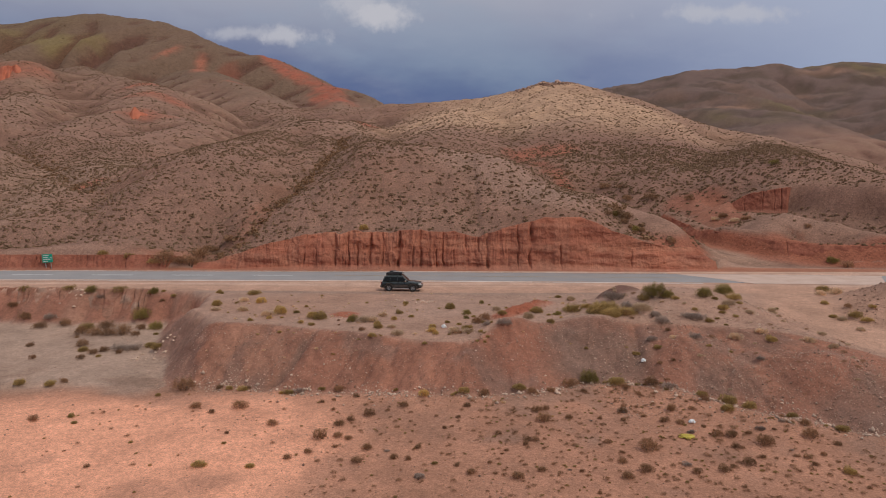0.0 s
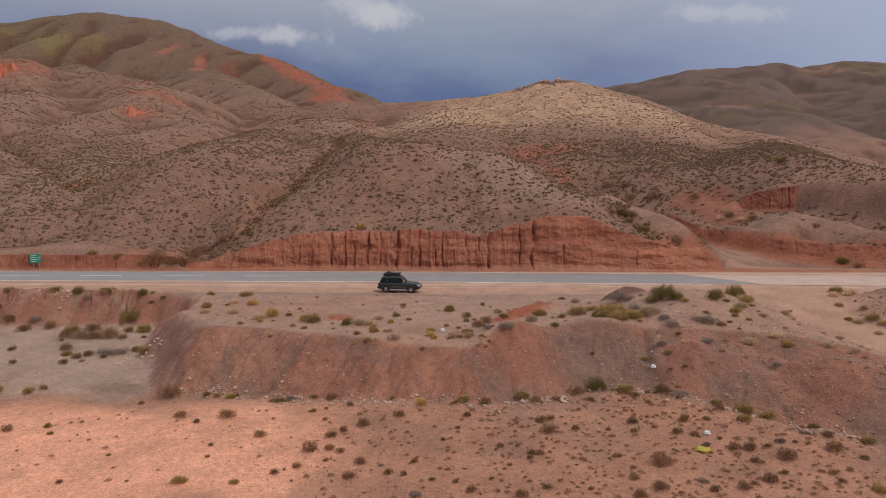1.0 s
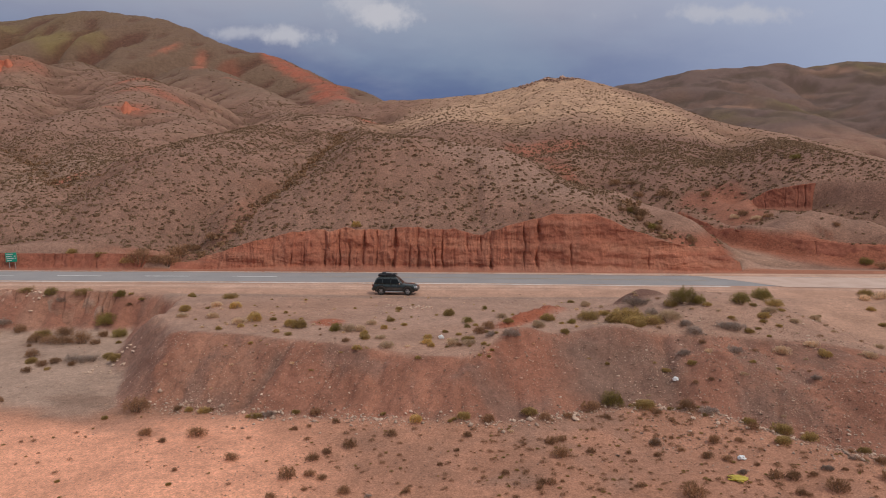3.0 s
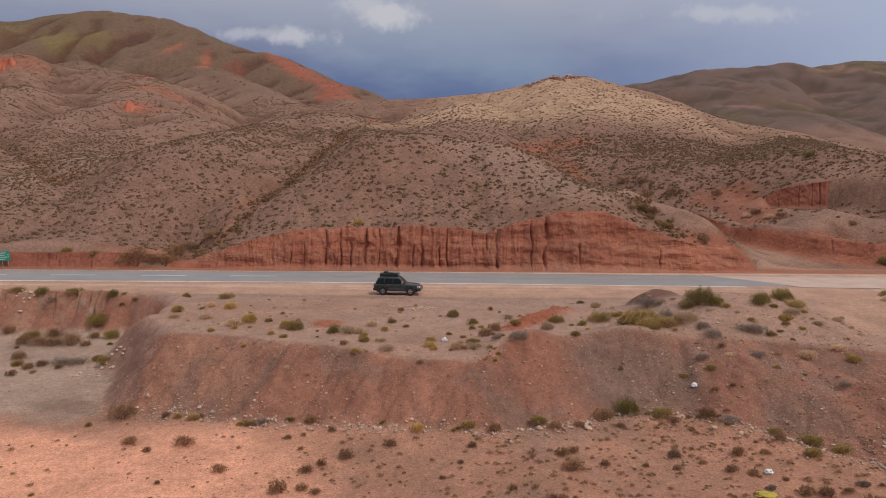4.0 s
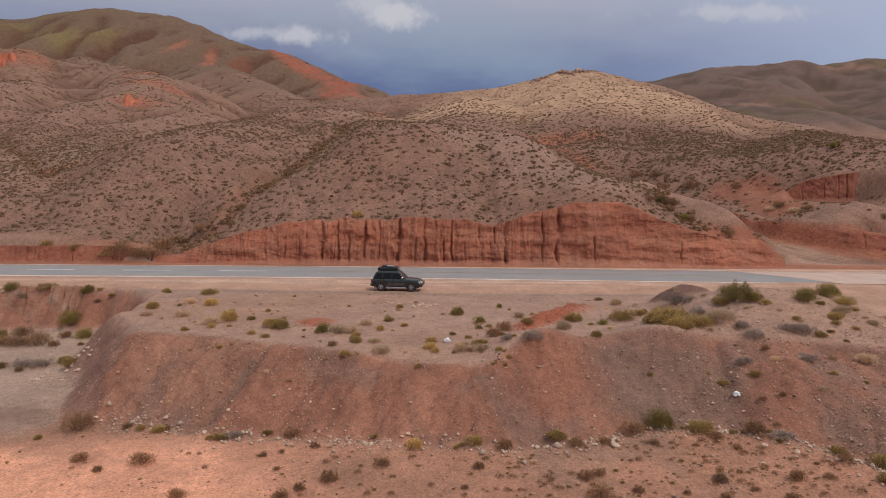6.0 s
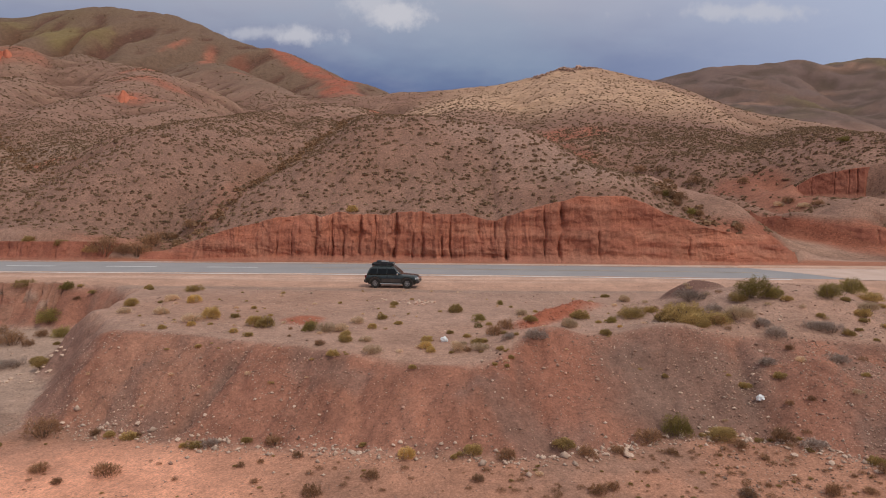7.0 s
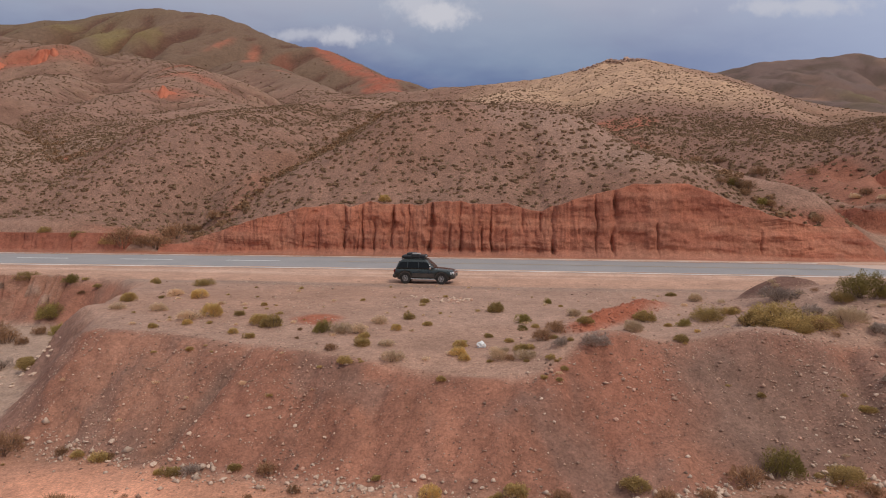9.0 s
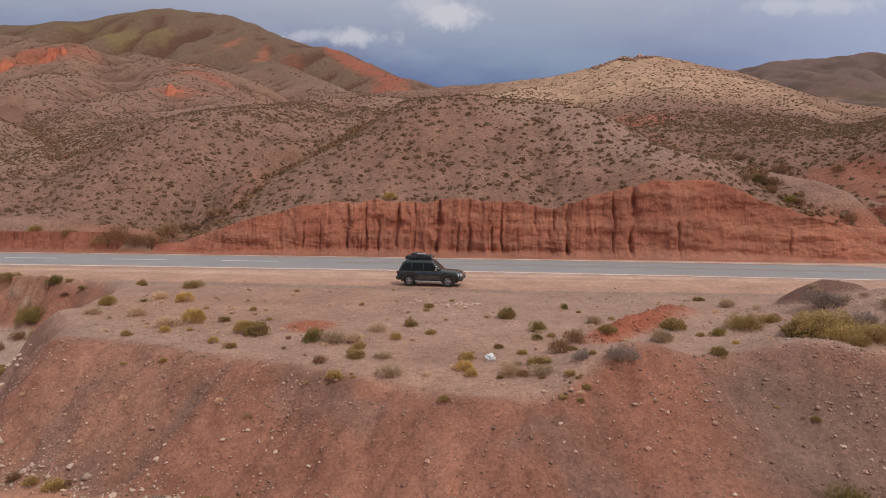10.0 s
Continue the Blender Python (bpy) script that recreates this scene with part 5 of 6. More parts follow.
SHRUBS = {}
SHRUBS["plateau"] = [(-24.2, 76.2, 0.61, 'o'), (-22.2, 68.4, 0.57, 'o'), (-21.6, 66.0, 0.84, 't'), (-20.6, 69.6, 0.4, 'o'), (-20.5, 75.8, 1.52, 'o'), (-20.2, 70.7, 1.02, 't'), (-18.9, 65.8, 0.96, 't'), (-18.2, 69.8, 0.93, 'y'), (-17.0, 61.3, 0.53, 'o'), (-16.3, 75.0, 0.26, 'o'), (-16.0, 67.8, 0.44, 't'), (-15.9, 63.2, 1.28, 't'), (-15.5, 62.1, 0.48, 'y'), (-15.0, 64.0, 1.02, 'y'), (-14.5, 62.6, 0.33, 'o'), (-13.8, 58.4, 0.43, 'o'), (-13.6, 64.5, 0.63, 'o'), (-13.3, 67.8, 0.35, 'y'), (-12.3, 60.2, 0.41, 'y'), (-11.7, 62.4, 0.98, 'y'), (-11.3, 59.6, 0.6, 'o'), (-10.8, 61.9, 1.18, 'o')]
SHRUBS["plateau_b"] = [(-9.2, 61.3, 0.24, 'd'), (-8.9, 59.7, 0.22, 'd'), (-7.9, 61.0, 0.83, 'g'), (-6.9, 60.8, 0.88, 't'), (-6.7, 57.5, 0.56, 'd'), (-6.1, 61.0, 0.78, 't'), (-5.7, 55.9, 0.75, 'o'), (-5.6, 60.1, 0.66, 'o'), (-5.5, 58.4, 0.77, 'o'), (-5.5, 63.4, 0.73, 't'), (-4.6, 58.6, 0.24, 't'), (-4.3, 58.4, 0.62, 't'), (-4.3, 61.8, 0.48, 'y'), (-4.1, 64.7, 0.7, 'o'), (-3.7, 56.3, 0.85, 't'), (-3.7, 69.5, 0.59, 'o'), (-3.5, 61.6, 0.24, 't'), (-2.9, 63.1, 0.61, 'o'), (-1.4, 54.6, 0.46, 'o'), (-0.9, 57.2, 0.64, 'y'), (-0.9, 58.6, 0.58, 'y'), (-0.6, 56.6, 0.45, 'y')]
SHRUBS["plateau_c"] = [(0.4, 60.7, 0.46, 'o'), (0.5, 56.4, 0.31, 'o'), (0.7, 58.0, 0.38, 't'), (0.7, 67.5, 1.13, 'o'), (0.9, 56.7, 0.81, 't'), (1.2, 57.7, 0.37, 't'), (1.4, 56.5, 0.45, 'd'), (1.4, 59.5, 0.45, 'o'), (1.9, 57.7, 0.7, 'o'), (2.0, 56.6, 0.85, 't'), (2.1, 56.1, 0.27, 'o'), (2.1, 62.6, 0.44, 'g'), (2.2, 64.4, 0.75, 'g'), (2.3, 57.7, 0.56, 'o'), (2.4, 56.9, 0.27, 'o'), (2.7, 54.3, 0.33, 'o'), (2.8, 63.2, 0.5, 'o'), (2.9, 59.3, 0.89, 'd'), (3.1, 55.8, 0.44, 'o'), (3.3, 54.2, 0.33, 'o'), (3.3, 55.5, 0.22, 'o'), (3.5, 60.0, 0.51, 'o')]
SHRUBS["plateau_d"] = [(3.6, 55.1, 0.38, 'o'), (3.6, 56.9, 0.73, 'a'), (3.8, 62.0, 0.97, 'd'), (3.9, 70.3, 0.47, 'g'), (4.0, 57.0, 0.32, 'o'), (4.6, 69.1, 0.32, 'o'), (5.0, 56.4, 1.34, 'a'), (5.1, 66.1, 0.72, 't'), (5.4, 63.1, 0.83, 'o'), (7.7, 62.5, 0.98, 't'), (8.8, 65.1, 1.17, 'o'), (9.2, 58.7, 0.72, 'o'), (9.7, 63.7, 0.45, 'o'), (10.3, 60.4, 0.26, 'y'), (10.4, 70.3, 0.47, 'o'), (10.5, 63.7, 0.62, 'g'), (12.1, 65.1, 1.76, 'o'), (12.2, 73.8, 0.65, 'o'), (13.0, 71.0, 0.89, 't'), (14.0, 66.3, 0.42, 'd')]
SHRUBS["hump"] = [(14.6, 61.6, 2.7, 'o'), (16.0, 61.0, 1.9, 'o'), (11.5, 55.3, 0.35, 'o'), (13.5, 62.6, 1.7, 'o'), (13.6, 66.0, 0.86, 'o'), (14.6, 60.5, 1.63, 'o'), (14.7, 62.7, 1.62, 'o'), (14.8, 59.5, 0.76, 'o'), (15.3, 54.7, 0.68, 'o'), (16.0, 60.7, 0.78, 'd'), (16.4, 66.3, 2.08, 'a'), (16.5, 52.4, 0.39, 'd'), (16.7, 63.1, 1.06, 'a'), (16.9, 55.8, 0.84, 'a'), (17.0, 54.7, 0.68, 'o'), (17.4, 61.2, 1.73, 't'), (17.5, 52.4, 0.39, 'd'), (18.3, 60.0, 1.0, 'a'), (18.3, 63.7, 0.99, 'o'), (18.5, 55.6, 0.56, 't'), (18.5, 57.0, 0.43, 'd'), (18.6, 58.7, 1.34, 'a'), (19.5, 63.8, 1.9, 'g'), (20.0, 54.9, 0.96, 'a')]
SHRUBS["hump_b"] = [(20.5, 63.3, 0.9, 'g'), (20.6, 53.5, 0.46, 'o'), (20.9, 62.7, 0.65, 'o'), (21.0, 59.4, 1.29, 'a'), (21.9, 59.2, 1.28, 'a'), (22.0, 60.7, 0.54, 'o'), (22.2, 53.3, 0.36, 'o'), (22.5, 58.7, 0.67, 'o'), (23.4, 59.3, 0.45, 'o'), (23.5, 55.6, 0.9, 't'), (23.7, 51.4, 0.63, 'a'), (23.7, 58.0, 0.37, 'o'), (23.7, 63.2, 1.39, 'g'), (24.3, 60.3, 0.54, 'o'), (24.6, 60.9, 0.94, 'o'), (24.6, 62.8, 0.57, 'o'), (25.2, 59.8, 0.46, 'o'), (25.4, 61.8, 1.19, 't'), (25.9, 54.7, 0.82, 'o'), (25.9, 56.4, 0.85, 't'), (26.5, 65.8, 1.63, 'g'), (26.7, 62.7, 0.57, 'o')]
SHRUBS["hump_c"] = [(26.7, 63.9, 1.33, 'o'), (26.8, 60.7, 0.7, 't'), (32.4, 68.4, 0.81, 't'), (33.7, 70.3, 0.56, 'o')]
SHRUBS["wash"] = [(-43.1, 80.4, 1.53, 'o'), (-41.7, 76.6, 1.24, 'd'), (-40.2, 79.9, 1.52, 'g'), (-38.8, 79.5, 1.3, 'a'), (-38.5, 74.9, 1.71, 'o'), (-38.2, 79.6, 0.65, 'a'), (-38.0, 72.8, 1.46, 'd'), (-37.6, 71.2, 0.43, 'd'), (-37.1, 80.1, 1.85, 'o'), (-36.4, 75.0, 1.71, 'd'), (-36.3, 72.3, 1.64, 'd'), (-35.2, 67.5, 1.24, 'd'), (-34.8, 71.9, 1.73, 'd'), (-34.4, 80.5, 0.66, 'o'), (-34.2, 65.6, 1.03, 'o'), (-33.6, 77.6, 2.2, 'g'), (-33.3, 72.1, 1.92, 'd'), (-33.0, 79.5, 0.97, 'g'), (-32.9, 64.9, 0.85, 'd'), (-32.5, 74.6, 1.0, 'd'), (-32.2, 65.8, 0.86, 'd'), (-31.9, 64.0, 0.5, 'o')]
SHRUBS["wash_b"] = [(-31.9, 79.7, 0.54, 'o'), (-31.8, 71.7, 0.86, 'd'), (-31.8, 78.9, 0.59, 'd'), (-31.1, 66.5, 1.92, 'a'), (-30.9, 74.8, 1.41, 'g'), (-30.6, 65.2, 0.59, 'd'), (-30.5, 79.1, 0.75, 'o'), (-29.9, 72.4, 0.58, 'o'), (-29.6, 66.6, 1.74, 'a'), (-28.6, 67.4, 1.15, 'o'), (-27.2, 65.8, 1.72, 'o'), (-24.5, 76.6, 0.72, 'o'), (-22.3, 68.6, 0.9, 'y')]
SHRUBS["toe"] = [(-20.6, 54.7, 1.57, 'd'), (-17.6, 54.2, 0.47, 'd'), (-16.7, 54.0, 0.54, 'o'), (-15.6, 53.7, 0.8, 'o'), (-11.7, 51.9, 0.7, 'o'), (-10.8, 51.9, 0.76, 'a'), (-9.2, 51.9, 0.51, 'o'), (-7.8, 51.7, 0.7, 'd'), (-6.3, 50.1, 0.43, 'd'), (-3.4, 50.7, 0.37, 'o'), (-1.3, 49.4, 0.6, 'y'), (1.5, 49.1, 0.77, 'o'), (3.0, 48.8, 0.65, 'd'), (5.6, 50.0, 0.85, 'o'), (6.4, 46.3, 0.55, 'd'), (6.4, 49.1, 0.71, 'd'), (7.8, 49.5, 0.54, 'd'), (9.5, 50.7, 0.99, 'd'), (10.2, 49.6, 0.42, 'd'), (10.9, 51.5, 1.14, 'g'), (12.2, 46.4, 0.55, 'd'), (12.7, 51.1, 1.25, 'o')]
SHRUBS["toe_b"] = [(13.4, 50.2, 0.55, 'd'), (14.0, 49.1, 0.36, 'd'), (15.3, 50.4, 0.92, 'd'), (15.5, 46.3, 0.55, 'd'), (16.4, 49.8, 0.91, 'a'), (18.1, 47.4, 0.56, 'd'), (18.2, 48.3, 0.7, 'o'), (18.9, 45.7, 0.81, 'o'), (19.5, 47.0, 1.01, 'o'), (20.6, 45.8, 0.76, 'o')]
SHRUBS["flat"] = [(-28.7, 47.9, 0.65, 'd'), (-26.2, 48.3, 0.44, 'g'), (-25.3, 47.0, 0.42, 'o'), (-22.1, 53.3, 0.49, 'o'), (-21.0, 40.1, 0.36, 'd'), (-20.0, 43.8, 0.3, 'o'), (-18.0, 50.0, 0.83, 'd'), (-16.4, 48.6, 0.44, 'd'), (-14.5, 49.2, 1.04, 'd'), (-14.1, 39.4, 0.82, 'o'), (-13.6, 42.5, 0.32, 'o'), (-11.3, 45.4, 0.68, 'd'), (-11.1, 39.3, 0.58, 'o'), (-9.3, 40.6, 0.48, 'd'), (-8.7, 49.6, 0.38, 'd'), (-8.2, 41.4, 0.5, 'd'), (-7.8, 43.4, 0.85, 'd'), (-7.7, 48.1, 0.33, 'd'), (-6.9, 45.5, 0.68, 'd'), (-6.7, 42.2, 0.32, 'd'), (-6.7, 43.7, 0.59, 'd'), (-6.2, 46.2, 0.49, 'd')]
SHRUBS["flat_b"] = [(-6.0, 43.4, 0.46, 'd'), (-5.1, 40.2, 0.72, 'd'), (-5.0, 46.8, 0.77, 'd'), (-4.6, 41.9, 0.63, 'd'), (-3.4, 41.5, 0.37, 'a'), (-2.9, 40.4, 0.48, 'd'), (-2.7, 48.0, 0.72, 'd'), (-2.0, 40.1, 0.36, 'd'), (-1.5, 41.7, 0.44, 'd'), (-1.3, 37.6, 0.67, 'a'), (-0.5, 39.3, 0.41, 'o'), (0.8, 38.8, 0.29, 'd'), (1.6, 37.8, 0.56, 'd'), (1.7, 47.3, 0.5, 'd'), (2.7, 38.9, 0.29, 'd'), (3.5, 42.8, 0.45, 'd'), (3.8, 40.5, 0.3, 'd'), (4.1, 36.9, 0.66, 'd'), (5.2, 41.7, 0.5, 'd'), (5.5, 37.5, 0.5, 'd'), (5.7, 41.7, 0.44, 'd'), (6.6, 44.8, 0.94, 'd')]
SHRUBS["flat_c"] = [(7.0, 46.7, 0.56, 'd'), (7.7, 37.5, 0.28, 'd'), (8.4, 45.4, 0.48, 'd'), (10.0, 36.6, 0.65, 'd'), (10.1, 41.6, 0.44, 'd'), (10.3, 38.6, 0.4, 'd'), (11.3, 37.4, 0.72, 'd'), (11.9, 45.0, 0.47, 'd'), (12.2, 46.5, 0.7, 'a'), (12.3, 40.4, 0.96, 'd'), (13.4, 45.6, 0.41, 'd'), (13.8, 38.4, 0.57, 'a'), (14.0, 37.3, 0.55, 'd'), (14.5, 44.7, 0.6, 'd'), (15.4, 44.3, 0.53, 'd'), (15.5, 46.5, 0.49, 'd'), (15.6, 37.5, 0.61, 'd'), (15.6, 42.8, 0.51, 'a'), (16.9, 46.3, 0.49, 'd'), (17.0, 42.2, 0.69, 'd'), (17.3, 38.3, 0.74, 'd'), (17.4, 40.5, 0.48, 'd')]
SHRUBS["flat_d"] = [(17.8, 42.1, 0.69, 'd'), (18.4, 39.1, 0.35, 'd'), (19.0, 42.4, 0.38, 'd'), (19.3, 40.7, 0.97, 'd'), (19.9, 42.8, 0.58, 'a'), (21.0, 38.2, 0.4, 'd'), (21.0, 39.1, 0.47, 'd'), (21.7, 43.8, 0.46, 'a'), (22.2, 39.6, 0.35, 'd'), (22.5, 37.6, 0.73, 'o'), (22.5, 41.7, 0.87, 'd'), (22.7, 44.4, 0.67, 'o'), (23.0, 43.3, 0.65, 'd'), (23.8, 41.0, 0.49, 'd'), (25.0, 42.9, 0.9, 'o')]
SHRUBS["wash_c"] = [(-48.9, 79.1, 1.0, 'd'), (-48.3, 80.6, 1.27, 'o'), (-46.6, 77.6, 1.22, 'd'), (-44.0, 75.7, 1.55, 'd'), (-44.0, 77.9, 1.59, 'a'), (-40.5, 67.8, 0.74, 'd'), (-37.8, 63.6, 0.6, 'd'), (-34.6, 56.2, 0.97, 'o'), (-33.2, 63.4, 0.8, 'd'), (-32.0, 56.1, 1.05, 'o'), (-30.9, 56.2, 0.61, 'd')]
SHRUBS["heap"] = [(29.0, 54.7, 0.85, 't'), (30.2, 53.4, 0.75, 't'), (32.0, 58.5, 0.64, 't'), (38.8, 64.3, 0.71, 't'), (39.0, 69.4, 0.87, 'o'), (39.4, 68.6, 0.86, 't'), (40.2, 73.3, 0.81, 'o'), (40.9, 68.8, 1.3, 'o'), (41.3, 67.6, 1.06, 'o'), (41.4, 71.0, 0.67, 'd'), (42.8, 69.3, 0.76, 'o')]
SHRUBS["side_gully"] = [(24.4, 104.5, 1.55, 'd'), (25.9, 105.6, 1.31, 'g'), (26.9, 104.1, 1.30, 'd'), (28.1, 102.4, 1.20, 'g'), (28.8, 102.0, 1.02, 'd'), (32.6, 99.8, 1.27, 'd'), (50.6, 127.1, 1.98, 'd'), (51.6, 124.5, 1.95, 't'), (53.3, 123.8, 1.73, 'd'), (49.1, 127.1, 1.64, 't'), (57.3, 103.1, 1.71, 'g'), (58.2, 100.8, 1.87, 'd'), (59.1, 114.0, 1.24, 'd'), (36.1, 157.9, 2.73, 'd'), (38.9, 154.2, 2.29, 'd'), (66.6, 142.7, 1.89, 'g'), (42.6, 145.3, 2.91, 'd'), (38.5, 147.5, 2.20, 'd'), (49.1, 140.6, 2.15, 'd'), (43.4, 79.1, 1.75, 'o'), (43.4, 77.1, 1.72, 't'), (41.5, 76.6, 1.27, 't')]
SHRUBS["roadside"] = [(-38.9, 98.0, 3.53, 'd'), (-35.5, 98.7, 2.87, 'd'), (-36.9, 98.2, 2.12, 'd'), (-40.4, 97.9, 1.91, 'o'), (-44.2, 98.3, 1.96, 'o'), (-47.9, 98.3, 1.75, 'o'), (-50.7, 97.9, 1.09, 'g'), (-34.9, 107.5, 1.64, 'd'), (-36.0, 107.6, 1.65, 'd'), (-32.8, 107.4, 2.02, 'd'), (-35.2, 102.0, 2.84, 'd'), (28.8, 102.5, 1.6, 'o'), (27.6, 105.9, 2.18, 'd'), (26.3, 105.9, 1.79, 'd'), (-11.4, 101.3, 1.15, 'y')]
dice = random.Random(5)
for group, rows in SHRUBS.items():
    for x, y, wide, kind in rows:
        plant(kind, x, y, wide * (1.4 if group.startswith("toe") else 1.3 if group.startswith("hump") else 1.22), dice, "shrubs on the " + (group[:-2] if group[-2] == "_" else group).replace("_", " "))

# low tufts between them on the plateau
TUFTS = [(dice.uniform(-21, 15), 54.5 + 22 * dice.random() ** 1.5, dice.uniform(0.2, 0.5)) for _ in range(90)]

# bushes in the rubble line at the foot of the bank and small tufts on the hump
for k in range(16):
    x = dice.uniform(-18, 27) if k % 2 else dice.uniform(4, 27)
    plant(dice.choice("ddooyo"), x, float(bank_lines(np.array([x]))[0][0]) + dice.gauss(-0.1, 0.45), dice.uniform(0.25, 0.5), dice, "shrubs at the foot of the bank")
HUMP_TUFTS = [(dice.uniform(13, 33), dice.uniform(47, 70), dice.uniform(0.2, 0.6)) for _ in range(80)]

# small dry shrubs strewn over the low ground, thicker towards the east: the larger ones singly, the rest as one
def low_places(n):
    out = []
    while len(out) < n:
        x, y = dice.uniform(-26, 34), dice.uniform(33, 54)
        toe = float(bank_lines(np.array([x]))[0][0])
        if y < toe - 0.5 and dice.random() < (0.10 if x < -8 else 0.45 if x < 2 else 1.0):
            out.append((x, y))
    return out


for x, y in low_places(30):
    plant("d" if dice.random() < 0.75 else dice.choice("oat"), x, y, dice.uniform(0.25, 0.45), dice, "small shrubs on the low ground")


def strewn(name, places, kind, sizes, label, seed):
    """Small shrubs joined into one mesh."""
    r = random.Random(seed)
    co, faces, done = [], [], 0
    for (x, y), wide in zip(places, sizes):
        me = r.choice(MOULDS[kind])[1]
        p = np.zeros(len(me.vertices) * 3, np.float32)
        me.vertices.foreach_get("co", p)
        p = p.reshape(-1, 4, 3)[::2].reshape(-1, 3) * np.array([wide, wide, wide * r.uniform(0.6, 0.9)])
        w = r.uniform(0, 6.28)
        p = np.stack([p[:, 0] * math.cos(w) - p[:, 1] * math.sin(w) + x, p[:, 0] * math.sin(w) + p[:, 1] * math.cos(w) + y, p[:, 2] + height(x, y)], 1)
        co.append(p)
        faces.append(np.arange(len(p)).reshape(-1, 4) + done)
        done += len(p)
    me = bpy.data.meshes.new(name)
    me.from_pydata(np.concatenate(co).tolist(), [], np.concatenate(faces).tolist())
    me.materials.append(LEAVES[kind])
    return tagged(new(name, me), label, "shrubs", kind="stuff")


strewn("low_shrubs", low_places(1000), "d", [0.14 + 0.34 * dice.random() ** 2 for _ in range(1000)], "small brown dry shrubs strewn over the low ground", 12)
strewn("low_grass", low_places(260), "o", [dice.uniform(0.12, 0.34) for _ in range(260)], "small olive tufts strewn over the low ground", 13)

for group, kinds, rows, label in (("plateau_tufts", "to", TUFTS, "tufts scattered over the gravel plateau"), ("hump_tufts", "dt", HUMP_TUFTS, "tufts scattered over the gravel hump")):
    for k, kind in enumerate(kinds):
        some = rows[k::2]
        strewn(group, [(x, y) for x, y, wide in some], kind, [wide for x, y, wide in some], {"t": "small tan grass ", "o": "small olive ", "d": "small brown "}[kind] + label, 20 + k)


def clumps(name, xs, ys, size, leaves, material, label, seed, flat=0.70):
    """Many small shrubs as one mesh of leaf blades."""
    r = np.random.RandomState(seed)
    n = len(xs)
    zs = heights(xs, ys)
    w = r.rand(n, leaves) * 2 * np.pi
    up = r.rand(n, leaves) ** 0.8
    out = np.sqrt(1 - 0.8 * up * up) * r.uniform(0.35, 1.0, (n, leaves))
    stretch_ = r.uniform(0.85, 1.7, (n, 1))
    px = xs[:, None] + size[:, None] * out * np.cos(w) * stretch_
    py = ys[:, None] + size[:, None] * out * np.sin(w)
    pz = zs[:, None] + size[:, None] * flat * (0.02 + up * r.uniform(0.7, 1.15, (n, leaves)))
    blade = size[:, None] * r.uniform(0.22, 0.42, (n, leaves))
    tri = np.zeros((n, leaves, 3, 3))
    for k in range(3):
        a = w + 2.1 * k + r.uniform(-0.5, 0.5, (n, leaves))
        tri[:, :, k, 0] = px + blade * np.cos(a)
        tri[:, :, k, 1] = py + blade * np.sin(a)
        tri[:, :, k, 2] = pz + blade * (0.75 if k == 0 else -0.35) * r.uniform(0.3, 1.2, (n, leaves))
    # a leafy dome at the heart of each shrub
    turn = r.rand(n, 1) * 6.28 + np.arange(6)[None] * 1.047
    wide = size[:, None] * r.uniform(0.55, 1.0, (n, 6))
    rim = np.stack([xs[:, None] + wide * np.cos(turn) * stretch_, ys[:, None] + wide * np.sin(turn), np.repeat(zs[:, None] - 0.05, 6, 1)], -1)
    mid = rim + (np.stack([xs, ys, zs], -1)[:, None] - rim) * r.uniform(0.15, 0.45, (n, 6, 1))
    mid[:, :, 2] = zs[:, None] + size[:, None] * flat * r.uniform(0.45, 0.85, (n, 6))
    peak = np.stack([xs, ys, zs + size * flat * r.uniform(0.8, 1.1, n)], -1)[:, None].repeat(6, 1)
    rim2, mid2 = np.roll(rim, -1, 1), np.roll(mid, -1, 1)
    dome = np.concatenate([np.stack(q, 2) for q in ((rim, rim2, mid), (rim2, mid2, mid), (mid, mid2, peak))], 1)
    co = np.concatenate([tri, dome], 1).reshape(-1, 3)
    me = bpy.data.meshes.new(name)
    me.vertices.add(len(co))
    me.vertices.foreach_set("co", co.astype(np.float32).ravel())
    me.loops.add(len(co))
    me.loops.foreach_set("vertex_index", np.arange(len(co), dtype=np.int32))
    me.polygons.add(len(co) // 3)
    me.polygons.foreach_set("loop_start", np.arange(0, len(co), 3, dtype=np.int32))
    me.polygons.foreach_set("loop_total", np.full(len(co) // 3, 3, np.int32))
    me.update()
    me.materials.append(material)
    return tagged(new(name, me), label, "shrubs", kind="stuff")


rng = np.random.RandomState(3)


def scatter(n, x0, x1, y0, y1, keep):
    """Random places in a rectangle, thinned by keep(x, y) in 0..1."""
    x, y = rng.uniform(x0, x1, n), rng.uniform(y0, y1, n)
    sel = rng.rand(n) < keep(x, y)
    return x[sel], y[sel]


def slope_at(x, y):
    i, j = np.clip(np.searchsorted(gx, x) - 1, 0, len(gx) - 1), np.clip(np.searchsorted(gy, y) - 1, 0, len(gy) - 1)
    return STEEP[j, i]


def bare(x, y):
    out = np.zeros(x.shape)
    for name, reach in (("grey_dome", 6.5), ("red_mound", 5.0), ("cut_nose", 2.5)):
        out = np.maximum(out, smooth(reach, 0.6 * reach, along(RIDGES[name][0], x, y)[0]))
    return out


